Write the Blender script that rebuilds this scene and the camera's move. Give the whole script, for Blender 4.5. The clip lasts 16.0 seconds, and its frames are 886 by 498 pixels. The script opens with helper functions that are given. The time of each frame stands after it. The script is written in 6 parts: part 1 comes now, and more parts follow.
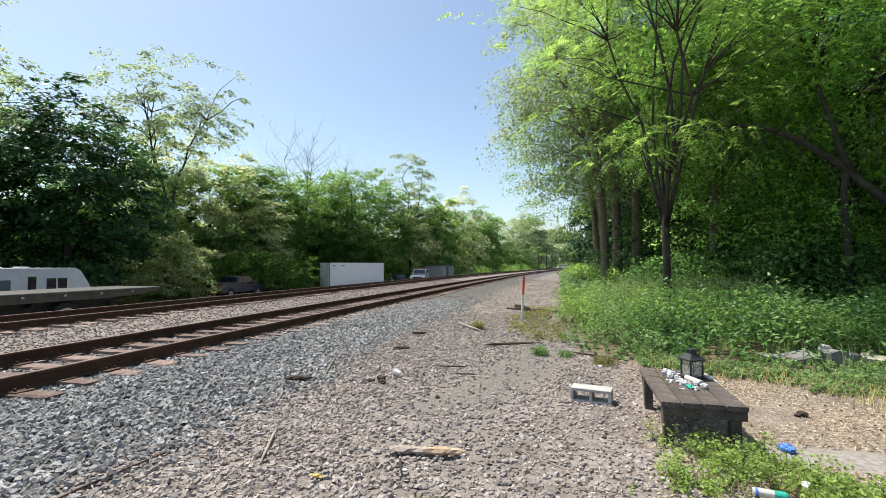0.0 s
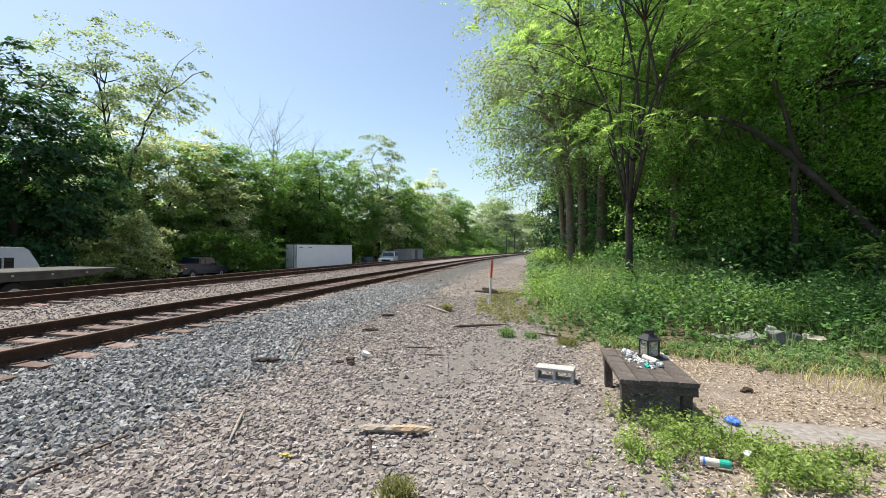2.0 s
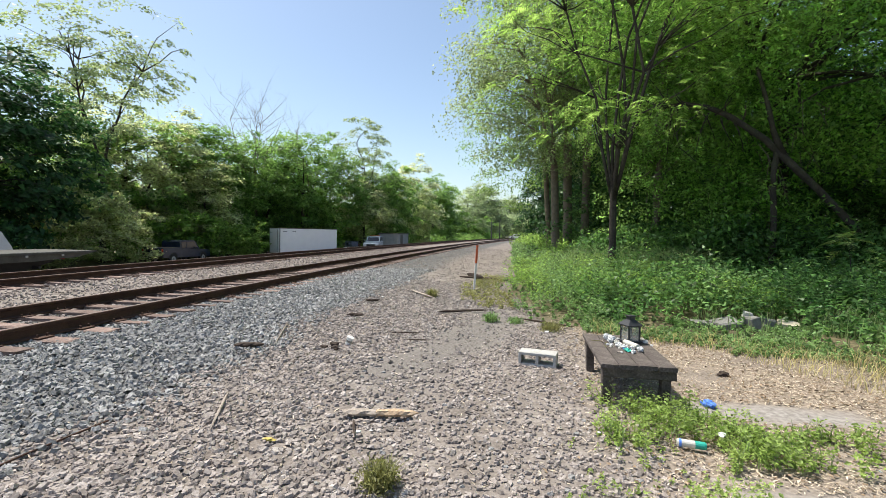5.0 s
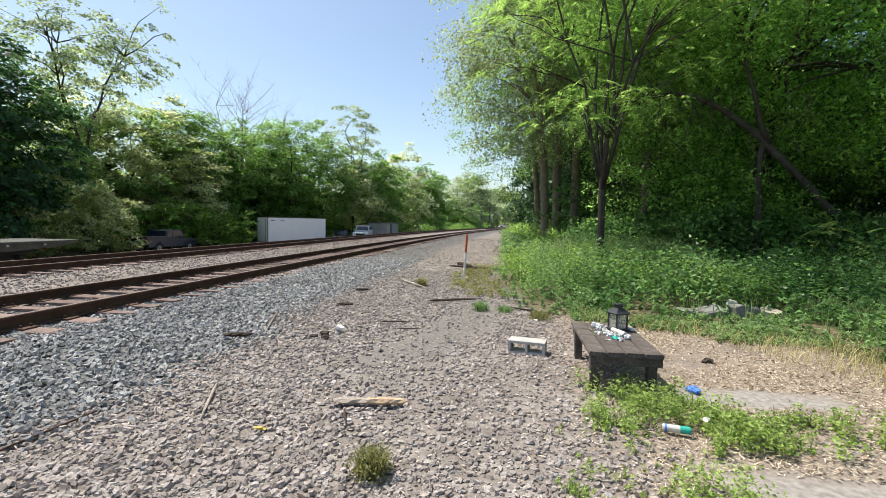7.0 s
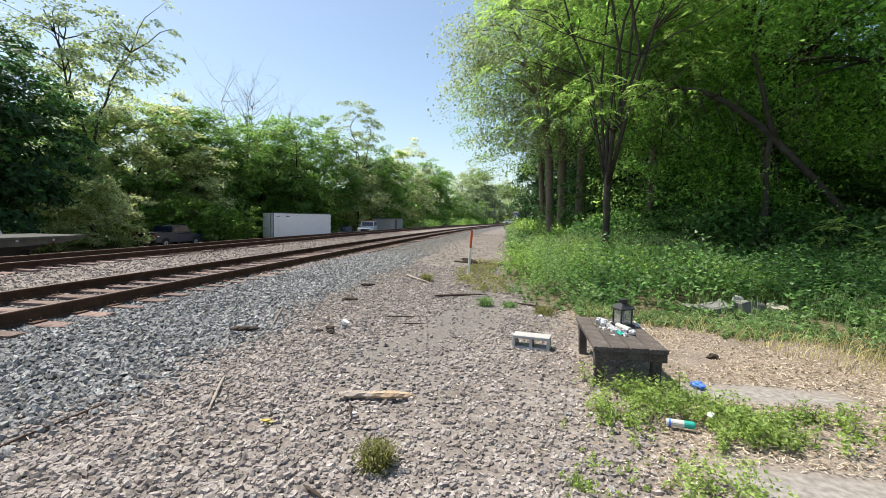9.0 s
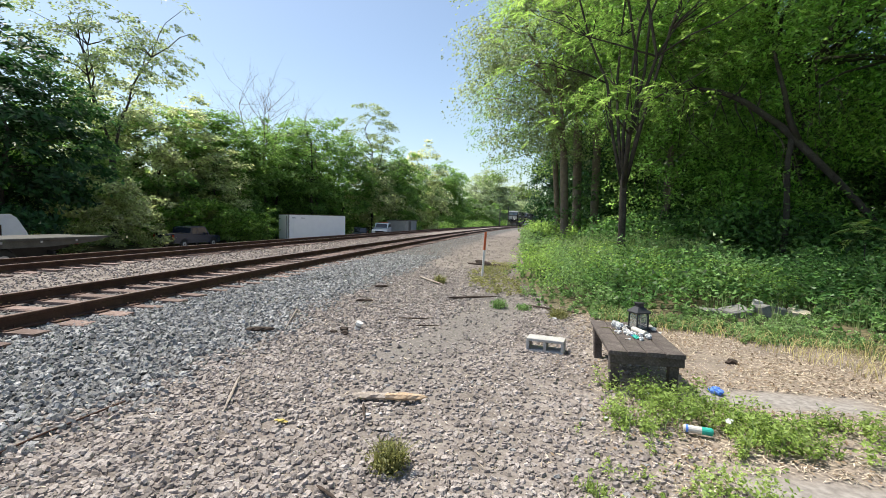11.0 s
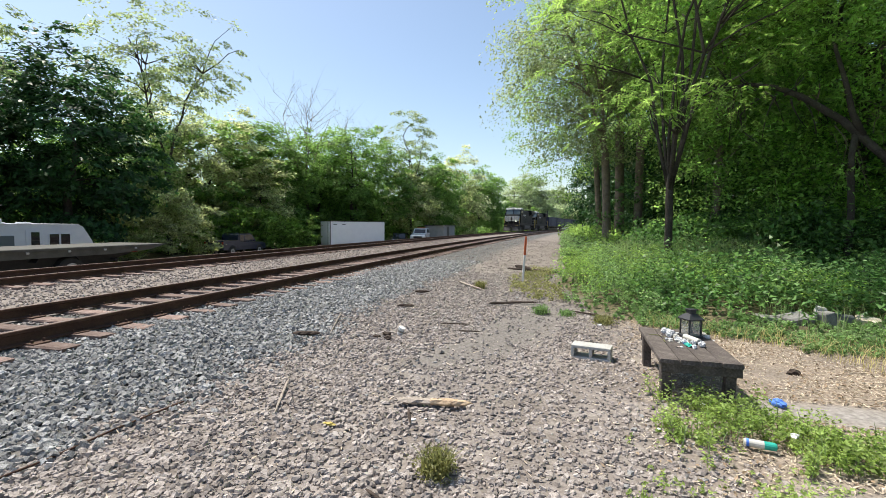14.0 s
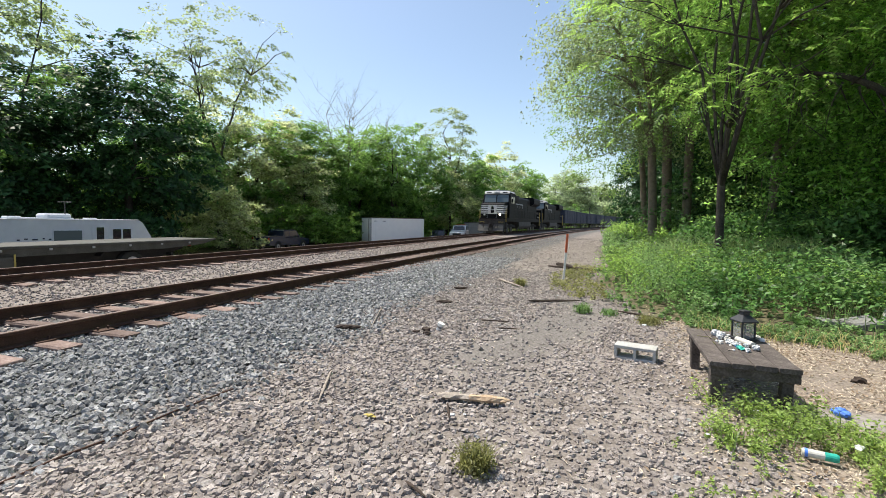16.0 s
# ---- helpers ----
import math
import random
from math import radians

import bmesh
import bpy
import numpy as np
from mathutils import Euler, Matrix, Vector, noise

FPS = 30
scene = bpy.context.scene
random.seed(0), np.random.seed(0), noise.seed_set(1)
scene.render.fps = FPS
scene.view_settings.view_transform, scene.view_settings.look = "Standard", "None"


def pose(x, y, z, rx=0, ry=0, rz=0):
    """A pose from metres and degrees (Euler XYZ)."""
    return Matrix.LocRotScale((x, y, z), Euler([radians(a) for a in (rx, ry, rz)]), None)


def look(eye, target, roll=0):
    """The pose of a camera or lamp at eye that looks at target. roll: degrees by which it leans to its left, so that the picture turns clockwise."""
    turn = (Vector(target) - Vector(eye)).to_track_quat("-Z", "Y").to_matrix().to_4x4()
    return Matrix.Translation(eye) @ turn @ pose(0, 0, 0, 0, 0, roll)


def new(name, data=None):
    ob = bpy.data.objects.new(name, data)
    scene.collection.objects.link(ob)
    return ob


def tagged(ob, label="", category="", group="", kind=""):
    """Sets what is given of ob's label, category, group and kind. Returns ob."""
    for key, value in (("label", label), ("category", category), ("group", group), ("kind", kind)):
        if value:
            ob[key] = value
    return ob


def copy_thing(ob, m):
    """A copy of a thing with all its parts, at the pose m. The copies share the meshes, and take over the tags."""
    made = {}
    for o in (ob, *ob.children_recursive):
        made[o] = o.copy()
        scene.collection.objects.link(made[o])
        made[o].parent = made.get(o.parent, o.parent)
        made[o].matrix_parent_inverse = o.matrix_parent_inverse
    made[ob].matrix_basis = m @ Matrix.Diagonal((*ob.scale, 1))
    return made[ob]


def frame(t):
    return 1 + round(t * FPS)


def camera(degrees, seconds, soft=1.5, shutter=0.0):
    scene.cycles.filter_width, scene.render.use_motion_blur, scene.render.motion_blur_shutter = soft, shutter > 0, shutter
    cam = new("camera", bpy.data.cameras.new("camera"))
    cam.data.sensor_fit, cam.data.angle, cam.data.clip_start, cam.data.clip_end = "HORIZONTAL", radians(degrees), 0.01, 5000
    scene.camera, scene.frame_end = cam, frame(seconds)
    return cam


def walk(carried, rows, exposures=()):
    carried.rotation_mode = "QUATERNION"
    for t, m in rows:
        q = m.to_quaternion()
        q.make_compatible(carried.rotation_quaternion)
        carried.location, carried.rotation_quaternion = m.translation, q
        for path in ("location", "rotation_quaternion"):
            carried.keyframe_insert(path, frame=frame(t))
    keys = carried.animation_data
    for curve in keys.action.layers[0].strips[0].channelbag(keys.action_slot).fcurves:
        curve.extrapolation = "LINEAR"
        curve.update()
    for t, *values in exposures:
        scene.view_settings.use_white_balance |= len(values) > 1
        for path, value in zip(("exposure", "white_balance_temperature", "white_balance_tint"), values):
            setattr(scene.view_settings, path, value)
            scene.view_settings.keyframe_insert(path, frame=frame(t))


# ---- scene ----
# camera path: seconds, eye offset (m), yaw, pitch, roll (degrees)
EYE = 1.181
ROWS = [
    (0.0, 0.000, 0.000, 0.000, 13.90, 2.13, 0.00),
    (0.5, 0.001, -0.011, 0.000, 12.65, 2.19, -0.16),
    (1.0, 0.004, -0.024, -0.000, 11.91, 1.64, -0.27),
    (1.5, 0.003, -0.037, -0.002, 11.10, 1.03, -0.44),
    (2.0, -0.002, -0.039, -0.004, 10.03, 0.05, -0.57),
    (2.5, 0.002, -0.030, -0.000, 9.51, 0.08, -0.70),
    (3.0, 0.006, -0.038, 0.001, 9.49, 0.02, -0.75),
    (3.5, 0.003, -0.047, 0.004, 9.09, -0.42, -0.91),
    (4.0, 0.001, -0.039, -0.000, 8.82, -0.88, -0.99),
    (6.5, -0.005, -0.027, -0.002, 7.18, -2.87, -1.04),
    (7.0, -0.007, -0.034, -0.003, 6.91, -3.08, -1.07),
    (7.5, -0.007, -0.034, -0.006, 6.72, -3.23, -1.08),
    (8.0, -0.002, -0.032, -0.004, 6.79, -3.38, -1.07),
    (8.5, -0.005, -0.036, -0.010, 7.09, -3.49, -1.12),
    (9.0, -0.005, -0.046, -0.008, 7.51, -3.62, -1.10),
    (11.5, -0.006, -0.043, -0.006, 9.47, -3.40, -1.15),
    (12.0, -0.013, -0.045, -0.010, 9.74, -3.42, -1.00),
    (12.5, -0.033, -0.048, -0.011, 10.57, -3.51, -0.85),
    (13.0, -0.034, -0.030, -0.009, 11.44, -3.15, -0.73),
    (13.5, -0.044, -0.044, -0.006, 12.72, -2.94, -0.56),
    (14.0, -0.047, -0.050, -0.003, 13.93, -2.87, -0.58),
    (14.5, -0.050, -0.051, -0.003, 15.06, -2.84, -0.62),
    (15.0, -0.050, -0.050, -0.007, 16.32, -2.91, -0.67),
    (15.5, -0.054, -0.055, -0.006, 17.55, -3.10, -0.72),
    (16.0, -0.056, -0.053, -0.011, 18.80, -3.30, -0.78),
]
cam = camera(87.88, 16.0, soft=0.62)
walk(cam, [(t, pose(x, y, EYE + z, 89.88 + p, r, w)) for t, x, y, z, w, p, r in ROWS], [(0.0, 0.5, 6700, 7.0), (16.0, 0.5, 6700, 7.0)])

# ---- light: clear day, high sun beyond the tracks ----
SUN_AZ, SUN_EL = radians(-70), radians(64)      # from +y towards +x
world = bpy.data.worlds.new("world")
scene.world = world
world.use_nodes = True
wn = world.node_tree
sky = wn.nodes.new("ShaderNodeTexSky")
sky.sky_type, sky.sun_disc = "NISHITA", False
sky.sun_elevation, sky.sun_rotation = SUN_EL, SUN_AZ
sky.air_density, sky.dust_density, sky.ozone_density = 1.0, 1.3, 1.0
wn.nodes["Background"].inputs["Strength"].default_value = 0.135
wn.links.new(sky.outputs[0], wn.nodes["Background"].inputs["Color"])
sun = new("sun", bpy.data.lights.new("sun", "SUN"))
sun.data.energy, sun.data.angle, sun.data.color = 5.0, radians(0.53), (1.0, 0.95, 0.87)
sd = Vector((math.sin(SUN_AZ) * math.cos(SUN_EL), math.cos(SUN_AZ) * math.cos(SUN_EL), math.sin(SUN_EL)))
sun.matrix_world = look(sd * 50, (0, 0, 0))

# ---- materials ----


def material(name, cols, scale=4.0, rough=0.8, metal=0.0, bump=0.2, fine=60.0, island=0.0, objvar=0.0, spec=0.3, mask="", mcols=(), leaf=0.0):
    """Procedural surface: colours blended by noise at two scales, with relief. island/objvar: brightness spread from piece to piece."""
    m = bpy.data.materials.new(name)
    m.use_nodes = True
    nt = m.node_tree
    n, l = nt.nodes, nt.links
    b = n["Principled BSDF"]
    co = n.new("ShaderNodeTexCoord")
    big, small = n.new("ShaderNodeTexNoise"), n.new("ShaderNodeTexNoise")
    for tex, s, d in ((big, scale, 5.0), (small, fine, 3.0)):
        tex.inputs["Scale"].default_value, tex.inputs["Detail"].default_value = s, d
        l.new(co.outputs["Object"], tex.inputs["Vector"])
    ramp = n.new("ShaderNodeValToRGB")
    el = ramp.color_ramp.elements
    while len(el) < len(cols):
        el.new(0.5)
    for i, c in enumerate(cols):
        el[i].position = 0.3 + 0.4 * i / max(1, len(cols) - 1)
        el[i].color = (*c, 1)
    mix = n.new("ShaderNodeMath")
    mix.operation = "MULTIPLY_ADD"
    mix.inputs[1].default_value = 0.5
    l.new(small.outputs["Fac"], mix.inputs[0])
    half = n.new("ShaderNodeMath")
    half.operation = "MULTIPLY"
    half.inputs[1].default_value = 0.5
    l.new(big.outputs["Fac"], half.inputs[0])
    l.new(half.outputs[0], mix.inputs[2])
    l.new(mix.outputs[0], ramp.inputs["Fac"])
    colour = ramp.outputs["Color"]
    for k, (mc, ms) in enumerate(mcols):
        at = n.new("ShaderNodeAttribute")
        at.attribute_name = mask + str(k)
        r2 = n.new("ShaderNodeValToRGB")
        e2 = r2.color_ramp.elements
        e2[0].position, e2[0].color, e2[1].position, e2[1].color = 0.33, (*mc[0], 1), 0.67, (*mc[1], 1)
        t2 = n.new("ShaderNodeTexNoise")
        t2.inputs["Scale"].default_value, t2.inputs["Detail"].default_value = ms, 6.0
        l.new(co.outputs["Object"], t2.inputs["Vector"])
        l.new(t2.outputs["Fac"], r2.inputs["Fac"])
        mx = n.new("ShaderNodeMix")
        mx.data_type = "RGBA"
        l.new(at.outputs["Fac"], mx.inputs["Factor"])
        l.new(colour, mx.inputs["A"])
        l.new(r2.outputs["Color"], mx.inputs["B"])
        colour = mx.outputs["Result"]
    for amount, node, out in ((island, "ShaderNodeNewGeometry", "Random Per Island"), (objvar, "ShaderNodeObjectInfo", "Random")):
        if amount:
            rnd = n.new(node)
            mr = n.new("ShaderNodeMapRange")
            mr.inputs["To Min"].default_value, mr.inputs["To Max"].default_value = 1 - amount, 1 + amount
            l.new(rnd.outputs[out], mr.inputs["Value"])
            hs = n.new("ShaderNodeHueSaturation")
            l.new(mr.outputs[0], hs.inputs["Value"])
            l.new(colour, hs.inputs["Color"])
            colour = hs.outputs["Color"]
    l.new(colour, b.inputs["Base Color"])
    b.inputs["Roughness"].default_value, b.inputs["Metallic"].default_value = rough, metal
    b.inputs["Specular IOR Level"].default_value = spec
    if bump:
        bp = n.new("ShaderNodeBump")
        bp.inputs["Strength"].default_value, bp.inputs["Distance"].default_value = bump, 0.02
        l.new(mix.outputs[0], bp.inputs["Height"])
        l.new(bp.outputs[0], b.inputs["Normal"])
    if leaf:
        tr = n.new("ShaderNodeBsdfTranslucent")
        hs = n.new("ShaderNodeHueSaturation")
        hs.inputs["Saturation"].default_value, hs.inputs["Value"].default_value = 1.05, 1.85
        hs.inputs["Hue"].default_value = 0.492
        l.new(colour, hs.inputs["Color"])
        l.new(hs.outputs["Color"], tr.inputs["Color"])
        ms = n.new("ShaderNodeMixShader")
        ms.inputs["Fac"].default_value = leaf
        l.new(b.outputs[0], ms.inputs[1])
        l.new(tr.outputs[0], ms.inputs[2])
        l.new(ms.outputs[0], n["Material Output"].inputs["Surface"])
    return m


def clear_pane(name, tint, veil):
    """Thin dusty glass: mostly see-through, with a gloss."""
    m = bpy.data.materials.new(name)
    m.use_nodes = True
    n, l = m.node_tree.nodes, m.node_tree.links
    b = n["Principled BSDF"]
    b.inputs["Base Color"].default_value, b.inputs["Roughness"].default_value = (*tint, 1), 0.08
    tr, mx = n.new("ShaderNodeBsdfTransparent"), n.new("ShaderNodeMixShader")
    mx.inputs["Fac"].default_value = veil
    l.new(tr.outputs[0], mx.inputs[1])
    l.new(b.outputs[0], mx.inputs[2])
    l.new(mx.outputs[0], n["Material Output"].inputs["Surface"])
    return m


def glass(name, tint, rough=0.05):
    m = bpy.data.materials.new(name)
    m.use_nodes = True
    b = m.node_tree.nodes["Principled BSDF"]
    b.inputs["Base Color"].default_value, b.inputs["Roughness"].default_value = (*tint, 1), rough
    b.inputs["Specular IOR Level"].default_value = 0.8
    return m


def glow(name, colour, strength):
    m = bpy.data.materials.new(name)
    m.use_nodes = True
    b = m.node_tree.nodes["Principled BSDF"]
    b.inputs["Base Color"].default_value = (*colour, 1)
    b.inputs["Emission Color"].default_value, b.inputs["Emission Strength"].default_value = (*colour, 1), strength
    return m


# bed tones sit darker than the stones, painting shadow into the gaps
GROUND = material("gravel", ((0.095, 0.08, 0.071), (0.195, 0.168, 0.152), (0.32, 0.285, 0.262)), 3.0, 0.95, bump=0.6, fine=45.0, spec=0.1, mask="zone",
                  mcols=((((0.05, 0.049, 0.047), (0.17, 0.167, 0.163)), 30.0), (((0.14, 0.108, 0.083), (0.37, 0.305, 0.245)), 40.0), (((0.06, 0.055, 0.03), (0.17, 0.145, 0.09)), 14.0), (((0.19, 0.172, 0.16), (0.33, 0.303, 0.285)), 22.0), (((0.085, 0.077, 0.072), (0.225, 0.207, 0.196)), 40.0)))
BALLAST = material("grey_ballast", ((0.09, 0.089, 0.087), (0.235, 0.232, 0.232), (0.46, 0.456, 0.456)), 9.0, 0.9, bump=0.25, fine=120.0, island=0.38, spec=0.2)
CHIPS = material("brown_stone", ((0.15, 0.125, 0.112), (0.275, 0.24, 0.222), (0.45, 0.41, 0.388)), 6.0, 0.95, bump=0.3, fine=90.0, island=0.32, spec=0.12)
PINKISH = material("track_ballast", ((0.15, 0.12, 0.106), (0.29, 0.245, 0.222), (0.46, 0.41, 0.38)), 6.0, 0.95, bump=0.25, fine=90.0, island=0.35, spec=0.12)
STRAW = material("straw", ((0.28, 0.215, 0.16), (0.48, 0.40, 0.31), (0.72, 0.64, 0.535)), 5.0, 0.9, bump=0, fine=50, island=0.35, spec=0.1)
RUST = material("rusty_steel", ((0.036, 0.019, 0.014), (0.07, 0.037, 0.026), (0.105, 0.058, 0.04)), 5.0, 0.85, 0.0, 0.25, 70.0)
SHINE = material("worn_rail_head", ((0.16, 0.11, 0.09), (0.24, 0.19, 0.17)), 5.0, 0.45, 0.6, 0.1, 80.0)
TIE = material("weathered_tie", ((0.10, 0.066, 0.056), (0.19, 0.135, 0.117), (0.29, 0.225, 0.20)), 7.0, 0.95, bump=0.6, fine=50.0, objvar=0.3)
BARK = material("bark", ((0.022, 0.018, 0.015), (0.055, 0.046, 0.038), (0.10, 0.086, 0.072)), 5.0, 0.95, bump=0.8, fine=40.0)
PALEBARK = material("pale_bark", ((0.12, 0.092, 0.07), (0.29, 0.24, 0.19)), 5.0, 0.95, bump=0.6, fine=40.0)


def foliage(name, a, b, c, isl=0.5, tr=0.42):
    return material(name, (a, b, c), 0.45, 0.45, bump=0, fine=3.0, island=isl, spec=0.25, leaf=tr)


# dark maple green; on the right-hand deep woods it also paints in shade
DARKLEAF = foliage("dark_maple_and_shade_leaf", (0.013, 0.045, 0.014), (0.028, 0.078, 0.024), (0.06, 0.13, 0.042), 0.6, 0.35)
MIDLEAF = foliage("broad_leaf", (0.085, 0.165, 0.042), (0.145, 0.245, 0.068), (0.22, 0.33, 0.11), 0.5, 0.62)
# undergrowth leaf with the canopy's shade put into a darker green
SHADELEAF = foliage("shade_toned_undergrowth_leaf", (0.045, 0.115, 0.036), (0.09, 0.18, 0.055), (0.17, 0.275, 0.095), 0.7, 0.4)
# lighter leaf for the near crowns: sunlight put into the green
SUNLEAF = foliage("sun_toned_maple_leaf", (0.10, 0.215, 0.05), (0.19, 0.33, 0.085), (0.32, 0.46, 0.16), 0.75, 0.6)
LOCUST = foliage("locust_leaf", (0.13, 0.185, 0.08), (0.22, 0.28, 0.13), (0.34, 0.39, 0.22), 0.5, 0.5)
BLOSSOM = foliage("locust_leaf_with_blossom", (0.20, 0.26, 0.10), (0.36, 0.40, 0.20), (0.62, 0.62, 0.45), 0.5, 0.62)
# leaf for the farthest trees, paled so that haze is in the colour
HAZYLEAF = foliage("haze_tinted_leaf", (0.17, 0.23, 0.11), (0.25, 0.31, 0.17), (0.35, 0.39, 0.26), 0.5, 0.62)
BRIGHT = foliage("sunny_leaf", (0.11, 0.20, 0.045), (0.185, 0.295, 0.075), (0.28, 0.385, 0.125), 0.5, 0.58)
PATCH = foliage("yellowish_weed_leaf", (0.14, 0.21, 0.055), (0.245, 0.33, 0.095), (0.39, 0.455, 0.19))
WEED = foliage("weed_leaf", (0.08, 0.155, 0.055), (0.15, 0.245, 0.09), (0.28, 0.375, 0.18), 0.65, 0.42)
BLADE = foliage("grass_blade", (0.11, 0.17, 0.065), (0.18, 0.245, 0.105), (0.29, 0.35, 0.18))
DRYBLADE = foliage("dry_grass", (0.26, 0.235, 0.10), (0.38, 0.335, 0.16), (0.52, 0.465, 0.27))

# ---- building kit ----


class Shape:
    """Collects boxes, tubes and sheets into one mesh."""

    def __init__(self):
        self.v, self.f = [], []

    def add(self, vs, fs):
        o = len(self.v)
        self.v += [tuple(p) for p in vs]
        self.f += [tuple(i + o for i in q) for q in fs]
        return self

    def box(self, c, s, ch=0.0, m=None):
        """A box with chamfered edges: centre, size."""
        hx, hy, hz = (a / 2 for a in s)
        if ch <= 0:
            vs = [Vector((x, y, z)) for x in (-hx, hx) for y in (-hy, hy) for z in (-hz, hz)]
            fs = [(0, 1, 3, 2), (4, 6, 7, 5), (0, 4, 5, 1), (2, 3, 7, 6), (0, 2, 6, 4), (1, 5, 7, 3)]
        else:
            b = bmesh.new()
            bmesh.ops.create_cube(b, size=1.0, matrix=Matrix.Diagonal((*s, 1)))
            bmesh.ops.bevel(b, geom=b.edges[:], offset=min(ch, min(s) * 0.45), segments=1, affect="EDGES")
            b.verts.index_update()
            vs = [p.co.copy() for p in b.verts]
            fs = [tuple(p.index for p in q.verts) for q in b.faces]
            b.free()
        mm = Matrix.Translation(c) @ (m or Matrix.Identity(4))
        return self.add([mm @ p for p in vs], fs)

    def tube(self, pts, rad, n=8, cap=True):
        pts = [Vector(p) for p in pts]
        rs = rad if isinstance(rad, (list, tuple)) else [rad] * len(pts)
        vs, fs = [], []
        for i, p in enumerate(pts):
            d = (pts[min(i + 1, len(pts) - 1)] - pts[max(i - 1, 0)]).normalized()
            a = d.orthogonal().normalized() if i == 0 else (a - d * a.dot(d)).normalized()
            b = d.cross(a)
            for k in range(n):
                w = 2 * math.pi * k / n
                vs.append(p + (a * math.cos(w) + b * math.sin(w)) * rs[i])
        for i in range(len(pts) - 1):
            for k in range(n):
                fs.append((i * n + k, i * n + (k + 1) % n, (i + 1) * n + (k + 1) % n, (i + 1) * n + k))
        if cap:
            fs.append(tuple(range(n))[::-1])
            fs.append(tuple(range((len(pts) - 1) * n, len(pts) * n)))
        return self.add(vs, fs)

    def prism(self, prof, axis, a, b):
        """A profile (2D points) pushed along an axis from a to b. x: (y, z); y: (x, z); z: (x, y)."""
        def at(p, w):
            return {"x": (w, p[0], p[1]), "y": (p[0], w, p[1]), "z": (p[0], p[1], w)}[axis]
        n = len(prof)
        return self.add([at(p, a) for p in prof] + [at(p, b) for p in prof],
                        [tuple(range(n)), tuple(range(n, 2 * n))[::-1]] + [(i, (i + 1) % n, n + (i + 1) % n, n + i) for i in range(n)])

    def mesh(self, name, mat, smooth=False):
        me = bpy.data.meshes.new(name)
        me.from_pydata(self.v, [], self.f)
        b = bmesh.new()
        b.from_mesh(me)
        bmesh.ops.recalc_face_normals(b, faces=b.faces[:])
        b.to_mesh(me)
        b.free()
        me.materials.append(mat)
        if smooth:
            me.shade_smooth()
        return me


def part(name, shape, mat, parent=None, label="", smooth=False, m=None):
    ob = new(name, shape.mesh(name, mat, smooth) if isinstance(shape, Shape) else shape)
    if parent:
        ob.parent = parent
    if m:
        ob.matrix_basis = m
    return tagged(ob, label)


def thing(name, label, category, m=None, group="", kind=""):
    ob = new(name)
    ob.empty_display_size = 0.2
    if m:
        ob.matrix_basis = m
    return tagged(ob, label, category, group, kind)


def quick_mesh(name, verts, faces, mat):
    """A mesh from arrays: verts (n, 3), faces (m, k) with one k."""
    me = bpy.data.meshes.new(name)
    n, (m, k) = len(verts), faces.shape
    me.vertices.add(n)
    me.vertices.foreach_set("co", np.ascontiguousarray(verts, dtype=np.float32).ravel())
    me.loops.add(m * k)
    me.loops.foreach_set("vertex_index", faces.astype(np.int32).ravel())
    me.polygons.add(m)
    me.polygons.foreach_set("loop_start", np.arange(0, m * k, k, dtype=np.int32))
    me.update(calc_edges=True)
    me.shade_flat()
    if mat:
        me.materials.append(mat)
    return me


# ---- the line of the tracks: a long right-hand curve ----
HEAD, KAPPA = -0.008, 0.00102
NEAR, SPACING, GAUGE = 5.645, 5.38, 1.505
FARC = NEAR + SPACING + GAUGE / 2
NEARC = NEAR + GAUGE / 2


def line(s, off):
    """The point s metres along the line and off metres to the left of the camera's own curve, with its heading."""
    a = HEAD + KAPPA * s
    x, y = (math.cos(HEAD) - math.cos(a)) / KAPPA, (math.sin(a) - math.sin(HEAD)) / KAPPA
    return x - off * math.cos(a), y + off * math.sin(a), a


def left_of(x, y):
    """Distance to the left of the curve through the camera (arrays)."""
    yc = np.clip(y, -60, 420)
    return HEAD * yc + KAPPA / 2 * yc * yc - x


def fbm(x, y, s, seed=0):
    """Cheap smooth noise, about -1 to 1 (arrays)."""
    r = np.random.RandomState(seed)
    o = 0
    for k in range(5):
        a, p, q = r.uniform(0, 6.28, 3)
        w = s * 1.7 ** k
        o = o + np.sin((x * math.cos(a) + y * math.sin(a)) * w + p) * np.sin((-x * math.sin(a) + y * math.cos(a)) * w * 0.83 + q) / 1.35 ** k
    return o / 2


def smooth(x, a, b):
    t = np.clip((x - a) / (b - a), 0, 1)
    return t * t * (3 - 2 * t)


def ground_z(x, y):
    x, y = np.asarray(x, float), np.asarray(y, float)
    u = left_of(x, y)
    z = -0.185 + 0.012 * fbm(x, y, 0.9, 3) + 0.006 * fbm(x, y, 4.0, 4)
    z = z - 0.02 * smooth(u, 4.6, 5.4) * (1 - smooth(u, 13.6, 14.2))
    z = z - 0.85 * smooth(u, 14.0, 16.0) - 0.7 * smooth(u, 17.5, 23.0)
    z = z + 0.5 * smooth(x, 5.0, 16.0) * smooth(y, 5.0, 14.0) + 0.05 * fbm(x, y, 0.5, 8) * smooth(x, 2.0, 5.0)
    return z

